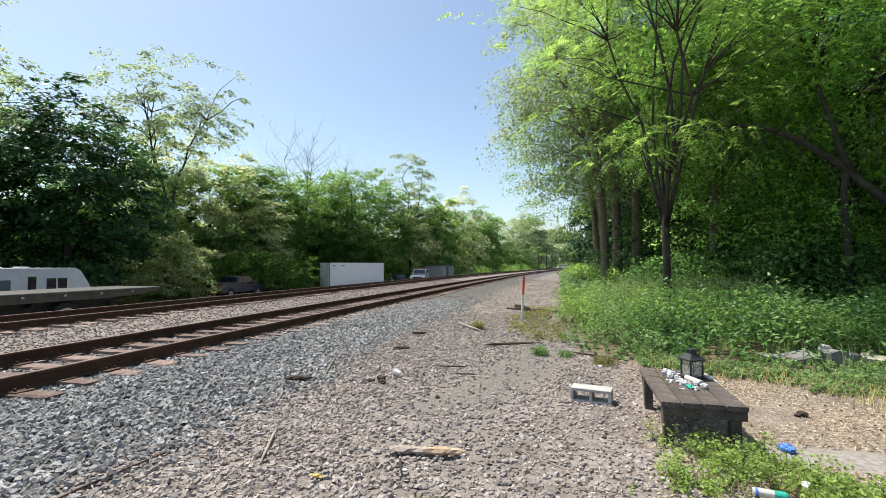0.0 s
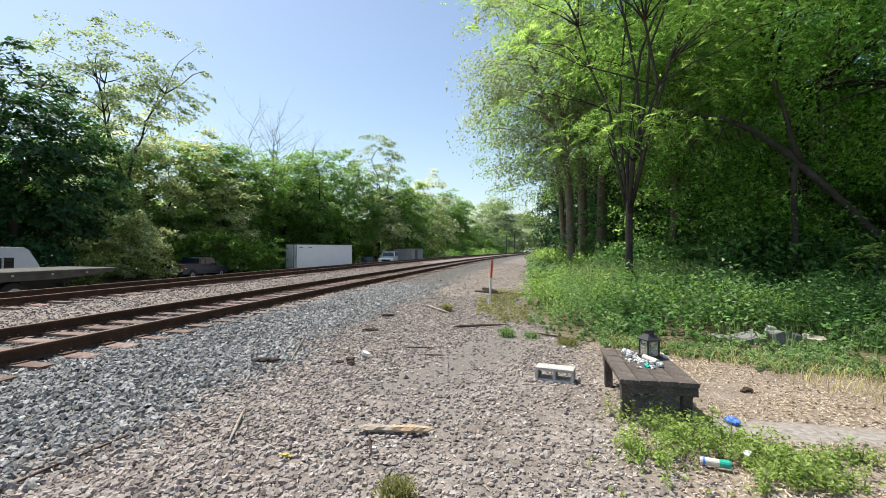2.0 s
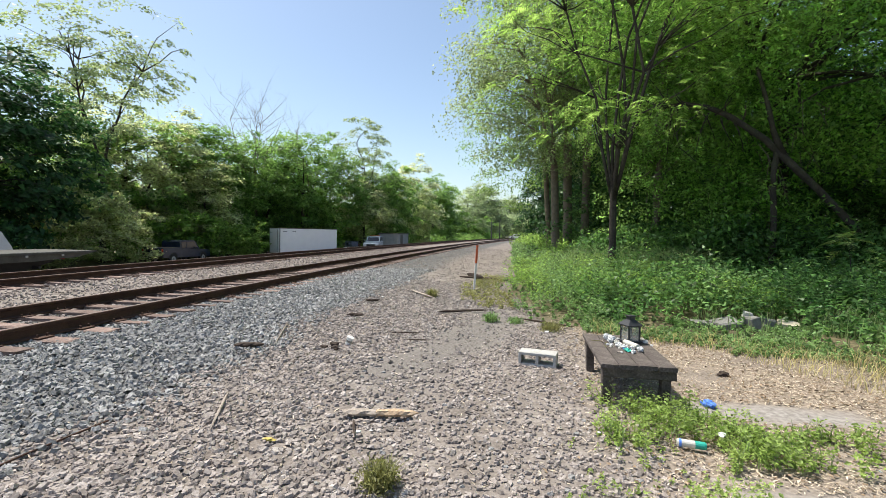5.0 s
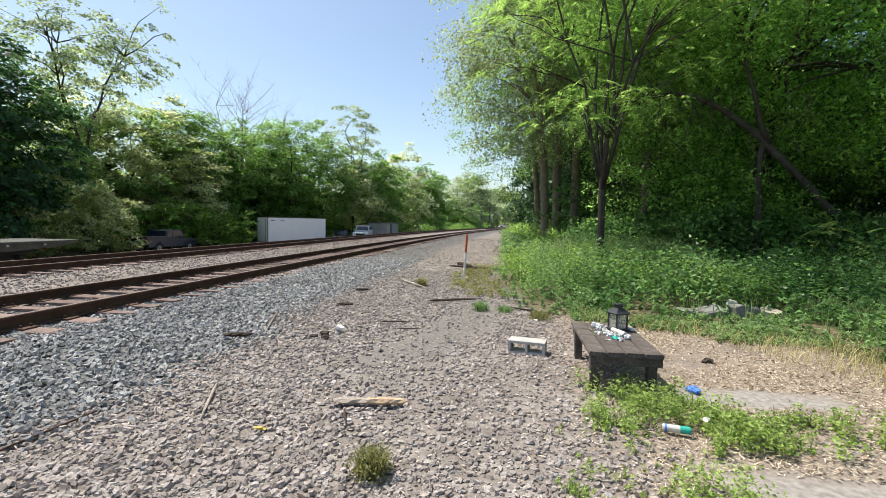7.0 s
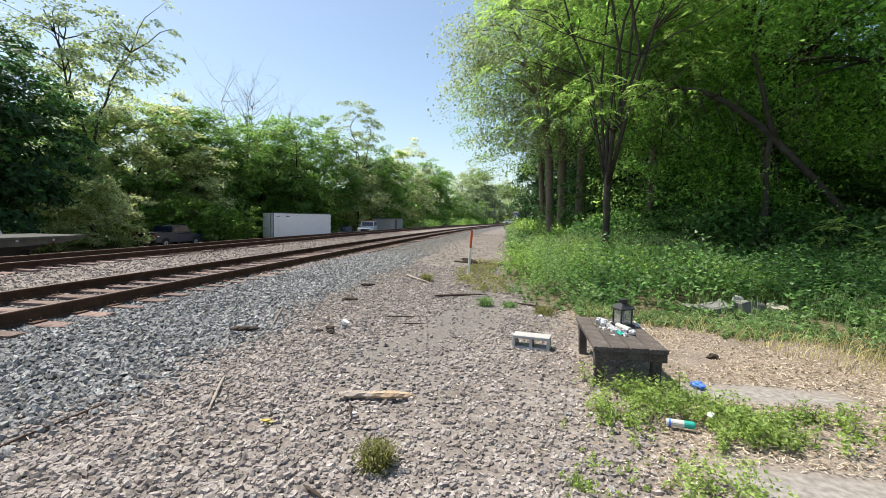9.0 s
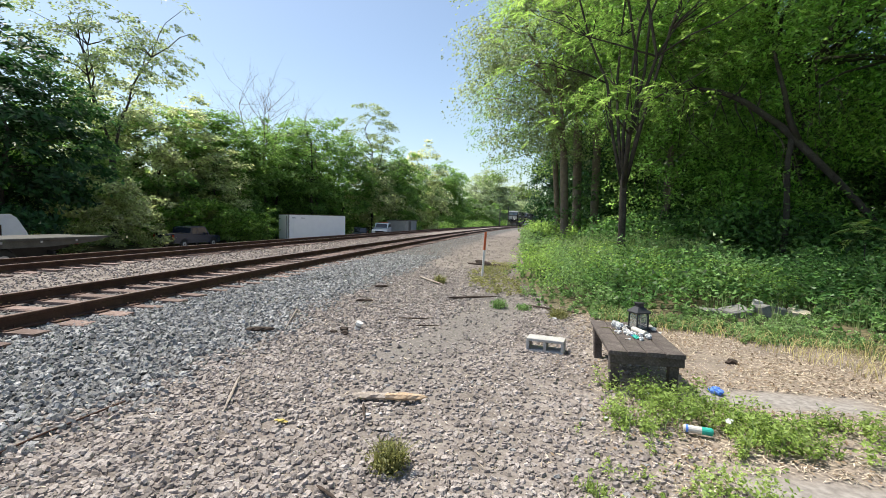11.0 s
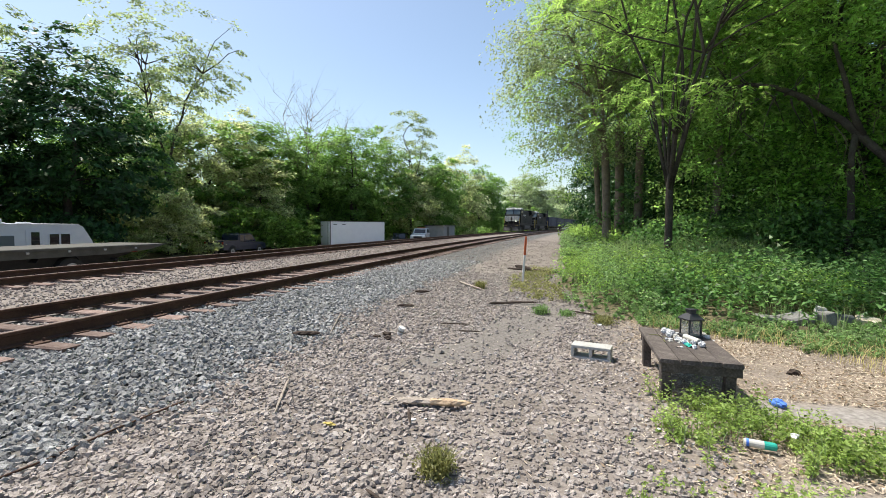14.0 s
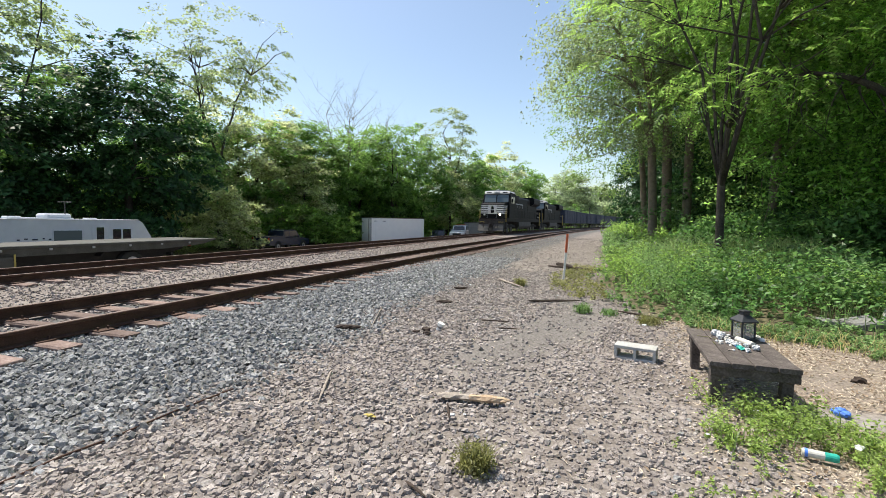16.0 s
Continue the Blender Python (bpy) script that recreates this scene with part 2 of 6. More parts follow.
# ---- ground: one sheet to the horizon ----


def axis(fine_a, fine_b, step, far):
    """Grid lines: even steps in the middle, growing outwards."""
    mid = list(np.arange(fine_a, fine_b + step / 2, step))
    out, s, v = [], step, mid[-1]
    while v < far:
        s *= 1.16
        v += s
        out.append(v)
    lo, s, v = [], step, mid[0]
    while v > -far:
        s *= 1.16
        v -= s
        lo.append(v)
    return np.array(lo[::-1] + mid + out)


def wood_edge(y):
    """Where the gravel gives way to green on the forest side."""
    return np.interp(y, [-5, 1.5, 3, 4.3, 5.1, 5.9, 6.4, 6.8, 7.3, 9.5, 11.5, 13.8, 25, 52, 120, 400], [9, 7.5, 5.0, 3.9, 3.5, 3.0, 2.0, 1.0, 0.35, 0.1, -0.3, 0.0, 0.3, 0.5, 6.0, 70])


def straw_mask(x, y):
    a = smooth(x, 0.45, 1.2) * smooth(y, 1.8, 2.6) * (1 - smooth(y, 6.6, 8.2))
    return a * np.clip(0.75 + 0.5 * fbm(x, y, 1.6, 11), 0, 1)


def pad_mask(x, y):
    """Bare trodden slab patches beside the table and at the near corner."""
    a = smooth(x, 1.05, 1.25) * (1 - smooth(y, 2.5, 2.75)) * smooth(y, 1.2, 1.5)
    b = smooth(x, 1.1, 1.5) * (1 - smooth(x, 2.5, 3.0)) * smooth(y + 0.03 * fbm(x, y, 5, 2), 3.62, 3.68) * (1 - smooth(y + 0.05 * fbm(x, y, 4, 5), 3.95, 4.1))
    return np.clip(a + b, 0, 1)


def dark_mask(x, y):
    """The trodden dark gritty path between the stones."""
    c = -0.75 + 0.09 * (y - 4.5) + 0.2 * np.sin(y * 1.1)
    return np.clip((1 - smooth(np.abs(x - c) + 0.2 * fbm(x, y, 2.2, 14), 0.15, 0.75)) * smooth(y, 3.0, 4.6) * (1 - smooth(y, 7.5, 9.5)), 0, 1)


gx, gy = axis(-9, 6, 0.12, 1600), axis(0.4, 13, 0.12, 1600)
X, Y = np.meshgrid(gx, gy)
Z = ground_z(X, Y)
idx = np.arange(X.size).reshape(X.shape)
quads = np.stack([idx[:-1, :-1], idx[:-1, 1:], idx[1:, 1:], idx[1:, :-1]], -1).reshape(-1, 4)
gme = quick_mesh("ground", np.stack([X, Y, Z], -1).reshape(-1, 3), quads, GROUND)
U = left_of(X, Y)
wob = 0.35 * fbm(X, Y, 0.8, 21) + 0.12 * fbm(X, Y, 3.0, 22)
zones = (smooth(U + wob + 0.12 * fbm(X, Y, 7, 23), 2.5, 3.4) * (1 - smooth(U, 7.0, 7.4)),
         straw_mask(X, Y),
         np.clip(smooth(X + wob - wood_edge(Y), -0.15, 0.5) + smooth(U, 20, 26) * 0.9, 0, 1),
         pad_mask(X, Y),
         0.85 * dark_mask(X, Y))
for k, zv in enumerate(zones):
    at = gme.attributes.new("zone" + str(k), "FLOAT", "POINT")
    at.data.foreach_set("value", zv.astype(np.float32).ravel())
gme.shade_smooth()
ground = tagged(new("ground", gme), "gravelly railway ground with grey ballast, straw litter and bare soil", "ground", kind="structure")

# ---- tracks ----
RAILH = 0.165
PROFILE = [(-0.07, 0), (0.07, 0), (0.07, 0.014), (0.012, 0.03), (0.009, 0.115), (0.036, 0.128), (0.036, 0.158), (0.028, 0.165), (-0.028, 0.165), (-0.036, 0.158), (-0.036, 0.128), (-0.009, 0.115), (-0.012, 0.03), (-0.07, 0.014)]


def make_rail(off, parent):
    ss = [-14 + 1.0 * i for i in range(64)] + [50 + 3.0 * i for i in range(1, 110)]
    n = len(PROFILE)
    vs, fs = [], []
    for s in ss:
        x, y, a = line(s, off)
        vs += [(x + p * math.cos(a), y - p * math.sin(a), h - RAILH) for p, h in PROFILE]
    for i in range(len(ss) - 1):
        fs += [(i * n + k, i * n + (k + 1) % n, (i + 1) * n + (k + 1) % n, (i + 1) * n + k) for k in range(n)]
    me = bpy.data.meshes.new("rail")
    me.from_pydata(vs, [], fs)
    me.materials.append(RUST)
    me.materials.append(SHINE)
    for p in me.polygons:
        if p.index % n == 7:
            p.material_index = 1
    return part("rail", me, None, parent, "rusty brown steel rail with a worn head")


def tie_mesh(seed):
    r = random.Random(seed)
    sh = Shape().box((0, 0, -0.08), (2.6, 0.225, 0.18), 0.015)
    sh.v = [(x + r.uniform(-0.02, 0.02) * (abs(x) > 1), y + r.uniform(-0.012, 0.012), z + r.uniform(-0.008, 0.008)) for x, y, z in sh.v]
    me = sh.mesh("tie", TIE)
    return me


TIES = [tie_mesh(i) for i in range(5)]
PLATE = Shape().box((0, 0, 0.008), (0.34, 0.19, 0.016), 0.004)
for sx in (-0.1, 0.1):
    for sy in (-0.06, 0.06):
        PLATE.box((sx, sy, 0.03), (0.022, 0.022, 0.04), 0.004)
PLATEME = PLATE.mesh("tie_plate", RUST)


def make_track(name, off, label, seed):
    track = thing(name, label, "railway track", kind="structure")
    for o in (off, off + GAUGE):
        make_rail(o, track)
    r = random.Random(seed)
    rest = Shape()
    for i in range(470):
        s = -9 + 0.53 * i
        x, y, a = line(s + r.uniform(-0.03, 0.03), off + GAUGE / 2 + r.uniform(-0.05, 0.05))
        m = pose(x, y, -RAILH + r.uniform(-0.006, 0.001), r.uniform(-0.6, 0.6), 0, -math.degrees(a) + r.uniform(-1.5, 1.5))
        if i < 300:
            tie = part("tie", TIES[r.randrange(5)], None, track, m=m)
            if i < 60:
                for o in (-GAUGE / 2, GAUGE / 2):
                    part("tie_plate", PLATEME, None, tie, m=pose(o, 0, 0.008))
        else:
            rest.box((x, y, -RAILH - 0.08), (2.6, 0.225, 0.17), 0, pose(0, 0, 0, 0, 0, -math.degrees(a)))
    tagged(part("distant_ties", rest, TIE, track), kind="stuff")
    return track


make_track("track_near", NEAR, "straight-looking railway track with rusty rails on weathered wooden ties", 1)
make_track("track_far", NEAR + SPACING, "second railway track, rusty rails on wooden ties in pale ballast", 2)

# ---- loose stone ----


def stone_shape(seed, flat, n=6):
    """An irregular n-sided slab with a smaller, sloping top."""
    r = np.random.RandomState(seed)
    a = np.arange(n) * 6.2832 / n + r.uniform(-0.38, 0.38, n)
    rim = np.stack([np.cos(a), np.sin(a)], -1) * r.uniform(0.72, 1.12, (n, 1))
    top = rim * r.uniform(0.5, 0.92, (n, 1)) + r.uniform(-0.14, 0.14, 2)
    slope = r.uniform(-0.45, 0.45, 2)
    zt = flat * (0.75 + top @ slope + r.uniform(-0.16, 0.16, n))
    v = np.concatenate([np.column_stack([rim, -flat * r.uniform(0.3, 0.7, n)]), np.column_stack([top, zt])])
    v[:, 1] *= r.uniform(0.55, 0.95)
    return v * 0.52


STONE = np.array([(i, (i + 1) % 6, 6 + (i + 1) % 6, 6 + i) for i in range(6)] + [(6, 7, 8, 9), (9, 10, 11, 6)])
STONE4 = np.array([(i, (i + 1) % 4, 4 + (i + 1) % 4, 4 + i) for i in range(4)] + [(4, 5, 6, 7)])


def turn(n, r, tilt):
    """n rotation matrices: any heading, tilted up to tilt radians."""
    a, b, c = r.uniform(0, 6.283, n), r.uniform(-tilt, tilt, n), r.uniform(-tilt, tilt, n)
    ca, sa, cb, sb, cc, sc = np.cos(a), np.sin(a), np.cos(b), np.sin(b), np.cos(c), np.sin(c)
    o, i = np.zeros(n), np.ones(n)
    RZ = np.stack([ca, -sa, o, sa, ca, o, o, o, i], -1).reshape(n, 3, 3)
    RX = np.stack([i, o, o, o, cb, -sb, o, sb, cb], -1).reshape(n, 3, 3)
    RY = np.stack([cc, o, sc, o, i, o, -sc, o, cc], -1).reshape(n, 3, 3)
    return RZ @ RX @ RY


def scatter_stones(name, label, x, y, size, flat, mat, seed, tilt=0.7, sink=0.2, sides=6):
    r = np.random.RandomState(seed)
    n = len(x)
    kinds = np.array([stone_shape(k + seed * 50, flat, sides) for k in range(40)])[r.randint(0, 40, n)]
    v = np.einsum("nij,nkj->nki", turn(n, r, tilt), kinds * size[:, None, None])
    z = ground_z(x, y) + size * flat * (0.5 - sink) * r.uniform(0.2, 1.2, n)
    v += np.stack([x, y, z], -1)[:, None, :]
    f = (np.arange(n)[:, None, None] * (2 * sides) + (STONE if sides == 6 else STONE4)[None]).reshape(-1, 4)
    ob = new(name, quick_mesh(name, v.reshape(-1, 3), f, mat))
    return tagged(ob, label, "stones", kind="stuff")


def spots(n, seed, ax, bx, ay, by, near=0.0):
    """Random spots in a strip of the plan; near > 0 crowds them towards the camera end."""
    r = np.random.RandomState(seed)
    t = r.uniform(0, 1, n) ** (1 + near)
    return r.uniform(ax, bx, n), ay + (by - ay) * t, r


x, y, r = spots(38000, 5, -6.2, -1.9, 0.9, 17.0, 0.55)
k = (left_of(x, y) + 0.35 * fbm(x, y, 0.8, 21) + 0.15 * fbm(x, y, 3, 26) + r.normal(0, 0.16, len(x)) > 2.9) & (left_of(x, y) < 5.75)
x, y = x[k], y[k]
scatter_stones("grey_ballast", "angular grey crushed-stone ballast on the track shoulder", x, y, (0.034 + 0.042 * r.uniform(0, 1, len(x)) ** 1.4) * (1 + 0.02 * y), 0.6, BALLAST, 1, 0.7, 0.1)
x, y, r = spots(62000, 6, -4.2, 1.2, 1.1, 13.0, 0.95)
k = (left_of(x, y) + 0.35 * fbm(x, y, 0.8, 21) + 0.15 * fbm(x, y, 3, 26) + r.normal(0, 0.16, len(x)) < 3.0) & (x < wood_edge(y) + 0.2) & (r.uniform(0, 1, len(x)) > straw_mask(x, y) * 0.85) & (r.uniform(0, 1, len(x)) < np.clip(0.95 + 0.4 * fbm(x, y, 0.7, 31), 0.5, 1) * (1 - 0.85 * dark_mask(x, y)))
x, y = x[k], y[k]
size = (0.024 + 0.046 * r.uniform(0, 1, len(x)) ** 1.5) * (1 - 0.2 * smooth(x, -1.2, 0.4))
for near, sides in ((y < 5.5, 6), (y >= 5.5, 4)):
    scatter_stones("brown_stones", "flat brownish stone chips trodden into the ground", x[near], y[near], size[near], 0.46, CHIPS, 2 + sides, 0.42, 0.15, sides)
x, y, r = spots(33000, 7, -14.5, -4.5, 1.0, 42.0, 0.6)
u = left_of(x, y)
k = (u > 5.55) & (u < 13.7)
x, y = x[k], y[k]
near_rail = np.min(np.abs(left_of(x, y)[:, None] - np.array([NEAR, NEAR + GAUGE, NEAR + SPACING, NEAR + SPACING + GAUGE])), axis=1)
k = near_rail > 0.1
x, y = x[k], y[k]
scatter_stones("track_ballast", "pinkish brown ballast between the tracks", x, y, r.uniform(0.04, 0.075, len(x)) * (1 + 0.012 * y), 0.6, PINKISH, 3, 0.6, 0.3, 4)
x, y, r = spots(7000, 8, -5.6, 1.0, 12.0, 45.0, 0.3)
k = (left_of(x, y) < 5.3) & (x < wood_edge(y))
x, y = x[k], y[k]
scatter_stones("distant_stones", "mixed grey and brown stones along the track bed", x, y, r.uniform(0.04, 0.08, len(x)), 0.5, CHIPS, 4, 0.5, 0.3, 4)

# ---- leaves, blades ----


def leaves_mesh(name, c, size, mat, r, up=0.8, aspect=0.55, droop=0.12, centre=None, out=1.0, tri=None):
    """One diamond leaf per centre c (n, 3); with a centre given, the leaves face away from it."""
    n = len(c)
    nr = r.normal(0, 0.8 if centre is not None else 1, (n, 3))
    nr[:, 2] += up * 2
    if centre is not None:
        o = c - np.array(centre)
        nr += out * o / (np.linalg.norm(o, axis=1, keepdims=True) + 1e-6)
    nr /= np.linalg.norm(nr, axis=1, keepdims=True)
    a = r.normal(0, 1, (n, 3))
    a -= nr * (a * nr).sum(1, keepdims=True)
    a /= np.linalg.norm(a, axis=1, keepdims=True)
    b = np.cross(nr, a)
    s = (size * r.uniform(0.55, 1.35, n))[:, None]
    if size >= 0.065 if tri is None else tri:
        v = np.stack([c - a * s / 2 - b * s * aspect * 0.62, c - a * s / 2 + b * s * aspect * 0.62, c + a * s * 0.62], 1)
        return quick_mesh(name, v.reshape(-1, 3), np.arange(3 * n).reshape(n, 3), mat)
    v = np.stack([c - a * s / 2, c + b * s * aspect / 2 + nr * s * droop, c + a * s / 2, c - b * s * aspect / 2 + nr * s * droop], 1)
    return quick_mesh(name, v.reshape(-1, 3), np.arange(4 * n).reshape(n, 4), mat)


def fronds_mesh(name, base, centre, length, mat, r, pairs=8):
    """Feather-shaped compound leaves: pairs of leaflets along a drooping stalk, one stalk per base point."""
    n = len(base)
    d = r.normal(0, 1, (n, 3)) + 0.9 * (base - np.array(centre)) / (np.linalg.norm(base - np.array(centre), axis=1, keepdims=True) + 1e-6)
    d[:, 2] *= 0.35
    d /= np.linalg.norm(d, axis=1, keepdims=True)
    side = np.cross(d, np.array([0, 0, 1.0]) + r.normal(0, 0.25, (n, 3)))
    side /= np.linalg.norm(side, axis=1, keepdims=True)
    L = length * r.uniform(0.65, 1.25, n)
    t = np.linspace(0.15, 1.0, pairs)
    p = base[:, None, :] + d[:, None, :] * (L[:, None] * t)[..., None]
    p[:, :, 2] -= 0.35 * L[:, None] * t ** 2
    out = []
    for sgn in (-1, 1):
        a = sgn * side[:, None, :] * 0.9 + d[:, None, :] * 0.35
        a = a + np.zeros_like(p)
        a[:, :, 2] -= 0.25
        l = (L[:, None] * 0.27 * (1.05 - 0.5 * t ** 2))[..., None]
        w = d[:, None, :] * l * 0.2
        out.append(np.stack([p, p + a * l * 0.4 + w, p + a * l, p + a * l * 0.4 - w], 2))
    v = np.concatenate(out, 1).reshape(-1, 3)
    return quick_mesh(name, v, np.arange(len(v)).reshape(-1, 4), mat)


def blades_mesh(name, x, y, z, h, w, mat, r, bend=0.5):
    """Grass blades: tapering bent strips."""
    n = len(x)
    a = r.uniform(0, 6.283, n)
    d = np.stack([np.cos(a), np.sin(a), 0 * a], -1)
    q = np.stack([-np.sin(a), np.cos(a), 0 * a], -1)
    p = np.stack([x, y, z], -1)
    k = (bend * r.uniform(0.2, 1.2, n) * h)[:, None]
    up = np.array([0, 0, 1.0]) * h[:, None]
    w = np.broadcast_to(w, (n,))[:, None] / 2
    v = np.stack([p - q * w, p + q * w, p + up * 0.6 + d * k * 0.3 + q * w * 0.8, p + up * 0.6 + d * k * 0.3 - q * w * 0.8, p + up * 0.95 + d * k + q * w * 0.15, p + up * 0.95 + d * k - q * w * 0.15], 1)
    f = (np.arange(n)[:, None, None] * 6 + np.array([(0, 1, 2, 3), (3, 2, 4, 5)])[None]).reshape(-1, 4)
    return quick_mesh(name, v.reshape(-1, 3), f, mat)


def at_azimuth(az, d):
    """Plan place az degrees to the left of straight ahead, d metres off."""
    return -d * math.sin(radians(az)), d * math.cos(radians(az))


def crown_points(r, n_clumps, per, centre, radii, clump, lump=0.38, hollow=0.45):
    """Clumps in an uneven ellipsoid shell, and the leaf centres in them."""
    d = r.normal(0, 1, (n_clumps, 3))
    d /= np.linalg.norm(d, axis=1, keepdims=True)
    rad = r.uniform(hollow ** 3, 1, n_clumps) ** (1 / 3)
    rad *= 1 + lump * fbm(d[:, 0] * 3 + d[:, 2] * 2, d[:, 1] * 3 - d[:, 2], 1.0, r.randint(1000))
    cc = np.array(centre) + d * rad[:, None] * np.array(radii)
    sz = clump * r.uniform(0.6, 1.3, n_clumps)
    o = np.clip(r.normal(0, 0.5, (n_clumps, per, 3)), -0.85, 0.85) * np.array([1.1, 1.1, 0.45])
    sag = d[:, None, :2] * 0.35
    o[:, :, 2] -= (o[:, :, :2] * sag).sum(2) + 0.12 * (o[:, :, :2] ** 2).sum(2)
    return cc, (cc[:, None, :] + o * sz[:, None, None]).reshape(-1, 3)


def limb(sh, r, a, b, r0, r1, bow=0.12, n=5, sides=6):
    """A bent, tapering branch from a to b."""
    a, b = Vector(a), Vector(b)
    L = (b - a).length
    off = Vector(r.normal(0, bow, 3)) * L
    off.z = abs(off.z)
    pts = [a.lerp(b, i / n) + off * math.sin(math.pi * i / n) + Vector(r.normal(0, 0.012, 3)) * L * (0 < i < n) for i in range(n + 1)]
    sh.tube(pts, [r0 + (r1 - r0) * (i / n) ** 0.7 for i in range(n + 1)], sides)
    return pts


def tree(label, az, d, top, width, low, mat, clumps, per, leaf, seed, trunk=0.2, lean=(0, 0), bark=None, clump=0.9, group="", hollow=0.45, limbs=14, stems=1, fork=0.35, twigs=0, place=None, tall=1.0, shift=(0, 0), spread=0.22, frond=0.0):
    """A tree: tapered trunk, limbs that reach into the crown, and a crown of leaf clumps."""
    r = np.random.RandomState(seed)
    bx, by = place or at_azimuth(az, d)
    bz = float(ground_z(bx, by)) - 0.1
    t = thing("tree", label, "tree", pose(bx, by, bz), group)
    h = top - bz
    lo = low - bz
    cen = (lean[0] + shift[0], lean[1] + shift[1], (h + lo) / 2)
    rad = (width / 2, width / 2, (h - lo) / 2 * tall)
    wood = Shape()
    cc = lp = None
    if clumps:
        cc, lp = crown_points(r, clumps, per, cen, rad, clump, hollow=hollow)
        lp = lp[lp[:, 2] > 0.15]
    tips = []
    for k in range(stems):
        w = 6.283 * k / max(stems, 1) + r.uniform(0, 1)
        sp = 0.0 if stems == 1 else width * spread
        tip = Vector((lean[0] + sp * math.cos(w), lean[1] + sp * math.sin(w), h * r.uniform(0.72, 0.86)))
        forkp = Vector((lean[0] * fork * 0.5, lean[1] * fork * 0.5, h * fork))
        if k == 0:
            wood.tube([(0, 0, -0.1), (0.01, 0, 0.15), tuple(forkp * 0.5 + Vector((0.03, 0.02, 0))), tuple(forkp), tuple(forkp + Vector((0, 0, 0.25))), tuple(forkp + Vector((0, 0, 0.5)))], [trunk * 1.35, trunk * 1.05, trunk * 0.95, trunk * 0.9, trunk * 0.7, trunk * 0.3], 10)
        pts = limb(wood, r, forkp - Vector((0, 0, 0.1)), tip, trunk * (0.78 if stems == 1 else 0.5), trunk * 0.14, 0.05, 7, 8)
        tips += pts[1:]
    if cc is not None:
        for i in r.permutation(len(cc))[:limbs]:
            b = Vector(cc[i])
            low_tips = [p for p in tips if p.z < b.z] or tips[:1]
            a = min(low_tips, key=lambda p: (p - b).length + 0.6 * abs(p.z - (b.z - 1.5)))
            limb(wood, r, a, b, trunk * 0.24, trunk * 0.05, 0.1, 5, 5)
    for i in range(twigs):
        a = tips[r.randint(len(tips) // 3, len(tips))]
        b = a + Vector((r.normal(0, width * 0.2), r.normal(0, width * 0.2), abs(r.normal(h * 0.12, h * 0.06))))
        pts = limb(wood, r, a, b, trunk * 0.16, trunk * 0.04, 0.06, 4, 4)
        for q in range(5):
            c = pts[r.randint(1, 5)]
            limb(wood, r, c, c + Vector((r.normal(0, width * 0.07), r.normal(0, width * 0.07), abs(r.normal(h * 0.05, h * 0.03)))), trunk * 0.06, trunk * 0.025, 0.06, 3, 3)
    part("trunk", wood, bark or BARK, t, smooth=True)
    if clumps:
        part("crown", fronds_mesh("crown", lp, cen, frond, mat, r) if frond else leaves_mesh("crown", lp, leaf, mat, r, 0.75, centre=cen), None, t)
    return t


# woods beyond the tracks
L = "woods beyond the tracks"
tree("tall black locust with thin pale green crown at the wood's edge", 61.5, 42, 19, 10, 7, LOCUST, 110, 70, 0.26, 11, 0.22, group=L, clump=0.9, hollow=0.3, stems=2)
tree("dense dark green maple standing behind the white camper", 53.2, 37, 11.6, 9.6, -0.8, DARKLEAF, 260, 90, 0.30, 12, 0.25, group=L, clump=0.9, limbs=8)
tree("dense dark green maple beside the camper", 63.5, 36, 9.5, 8.5, -0.8, DARKLEAF, 200, 90, 0.30, 13, 0.25, group=L, clump=0.9, limbs=8)
tree("tall open black locust with bare forked limbs", 44.8, 47, 20.5, 13.0, 8.5, LOCUST, 150, 60, 0.25, 14, 0.26, group=L, clump=0.85, hollow=0.2, stems=3, limbs=30)
tree("black locust with drooping blossom among the lower woods", 43.0, 55, 15.2, 11.6, -0.5, BLOSSOM, 220, 75, 0.27, 15, 0.22, group=L, clump=0.85)
tree("pale flowering locust at the wood's edge", 38.3, 55, 12.6, 8.4, -0.8, BLOSSOM, 200, 75, 0.27, 16, 0.2, group=L, clump=0.8)
tree("fresh green broadleaf tree behind the parked pickup", 33.4, 57, 12.9, 9.8, -1.0, MIDLEAF, 240, 80, 0.28, 17, 0.22, group=L, clump=0.85)
tree("bright green young tree in the wood's edge", 35.8, 53, 8.8, 6.4, -1.0, BLOSSOM, 150, 80, 0.25, 18, 0.16, group=L, clump=0.75)
tree("round-topped green broadleaf tree in the woods", 25.2, 60, 14.2, 9.0, -1.0, MIDLEAF, 220, 80, 0.30, 19, 0.24, group=L, clump=0.9)
tree("green broadleaf tree behind the box trailer", 29.3, 61, 10.6, 9.0, -1.0, MIDLEAF, 170, 80, 0.30, 20, 0.22, group=L, clump=0.9)
tree("tall thin-crowned locust above the parked cars", 18.4, 71, 19.0, 10.4, 5.2, LOCUST, 120, 65, 0.27, 21, 0.22, group=L, clump=0.8, hollow=0.25, stems=3, limbs=24)
tree("low flowering locust behind the parked cars", 18.0, 68, 8.6, 10.0, -1.0, BLOSSOM, 170, 75, 0.28, 22, 0.2, group=L, clump=0.85)
tree("green broadleaf tree along the line", 15.0, 72, 11.8, 9.5, -1.0, MIDLEAF, 190, 75, 0.34, 23, 0.24, group=L, clump=1.0)
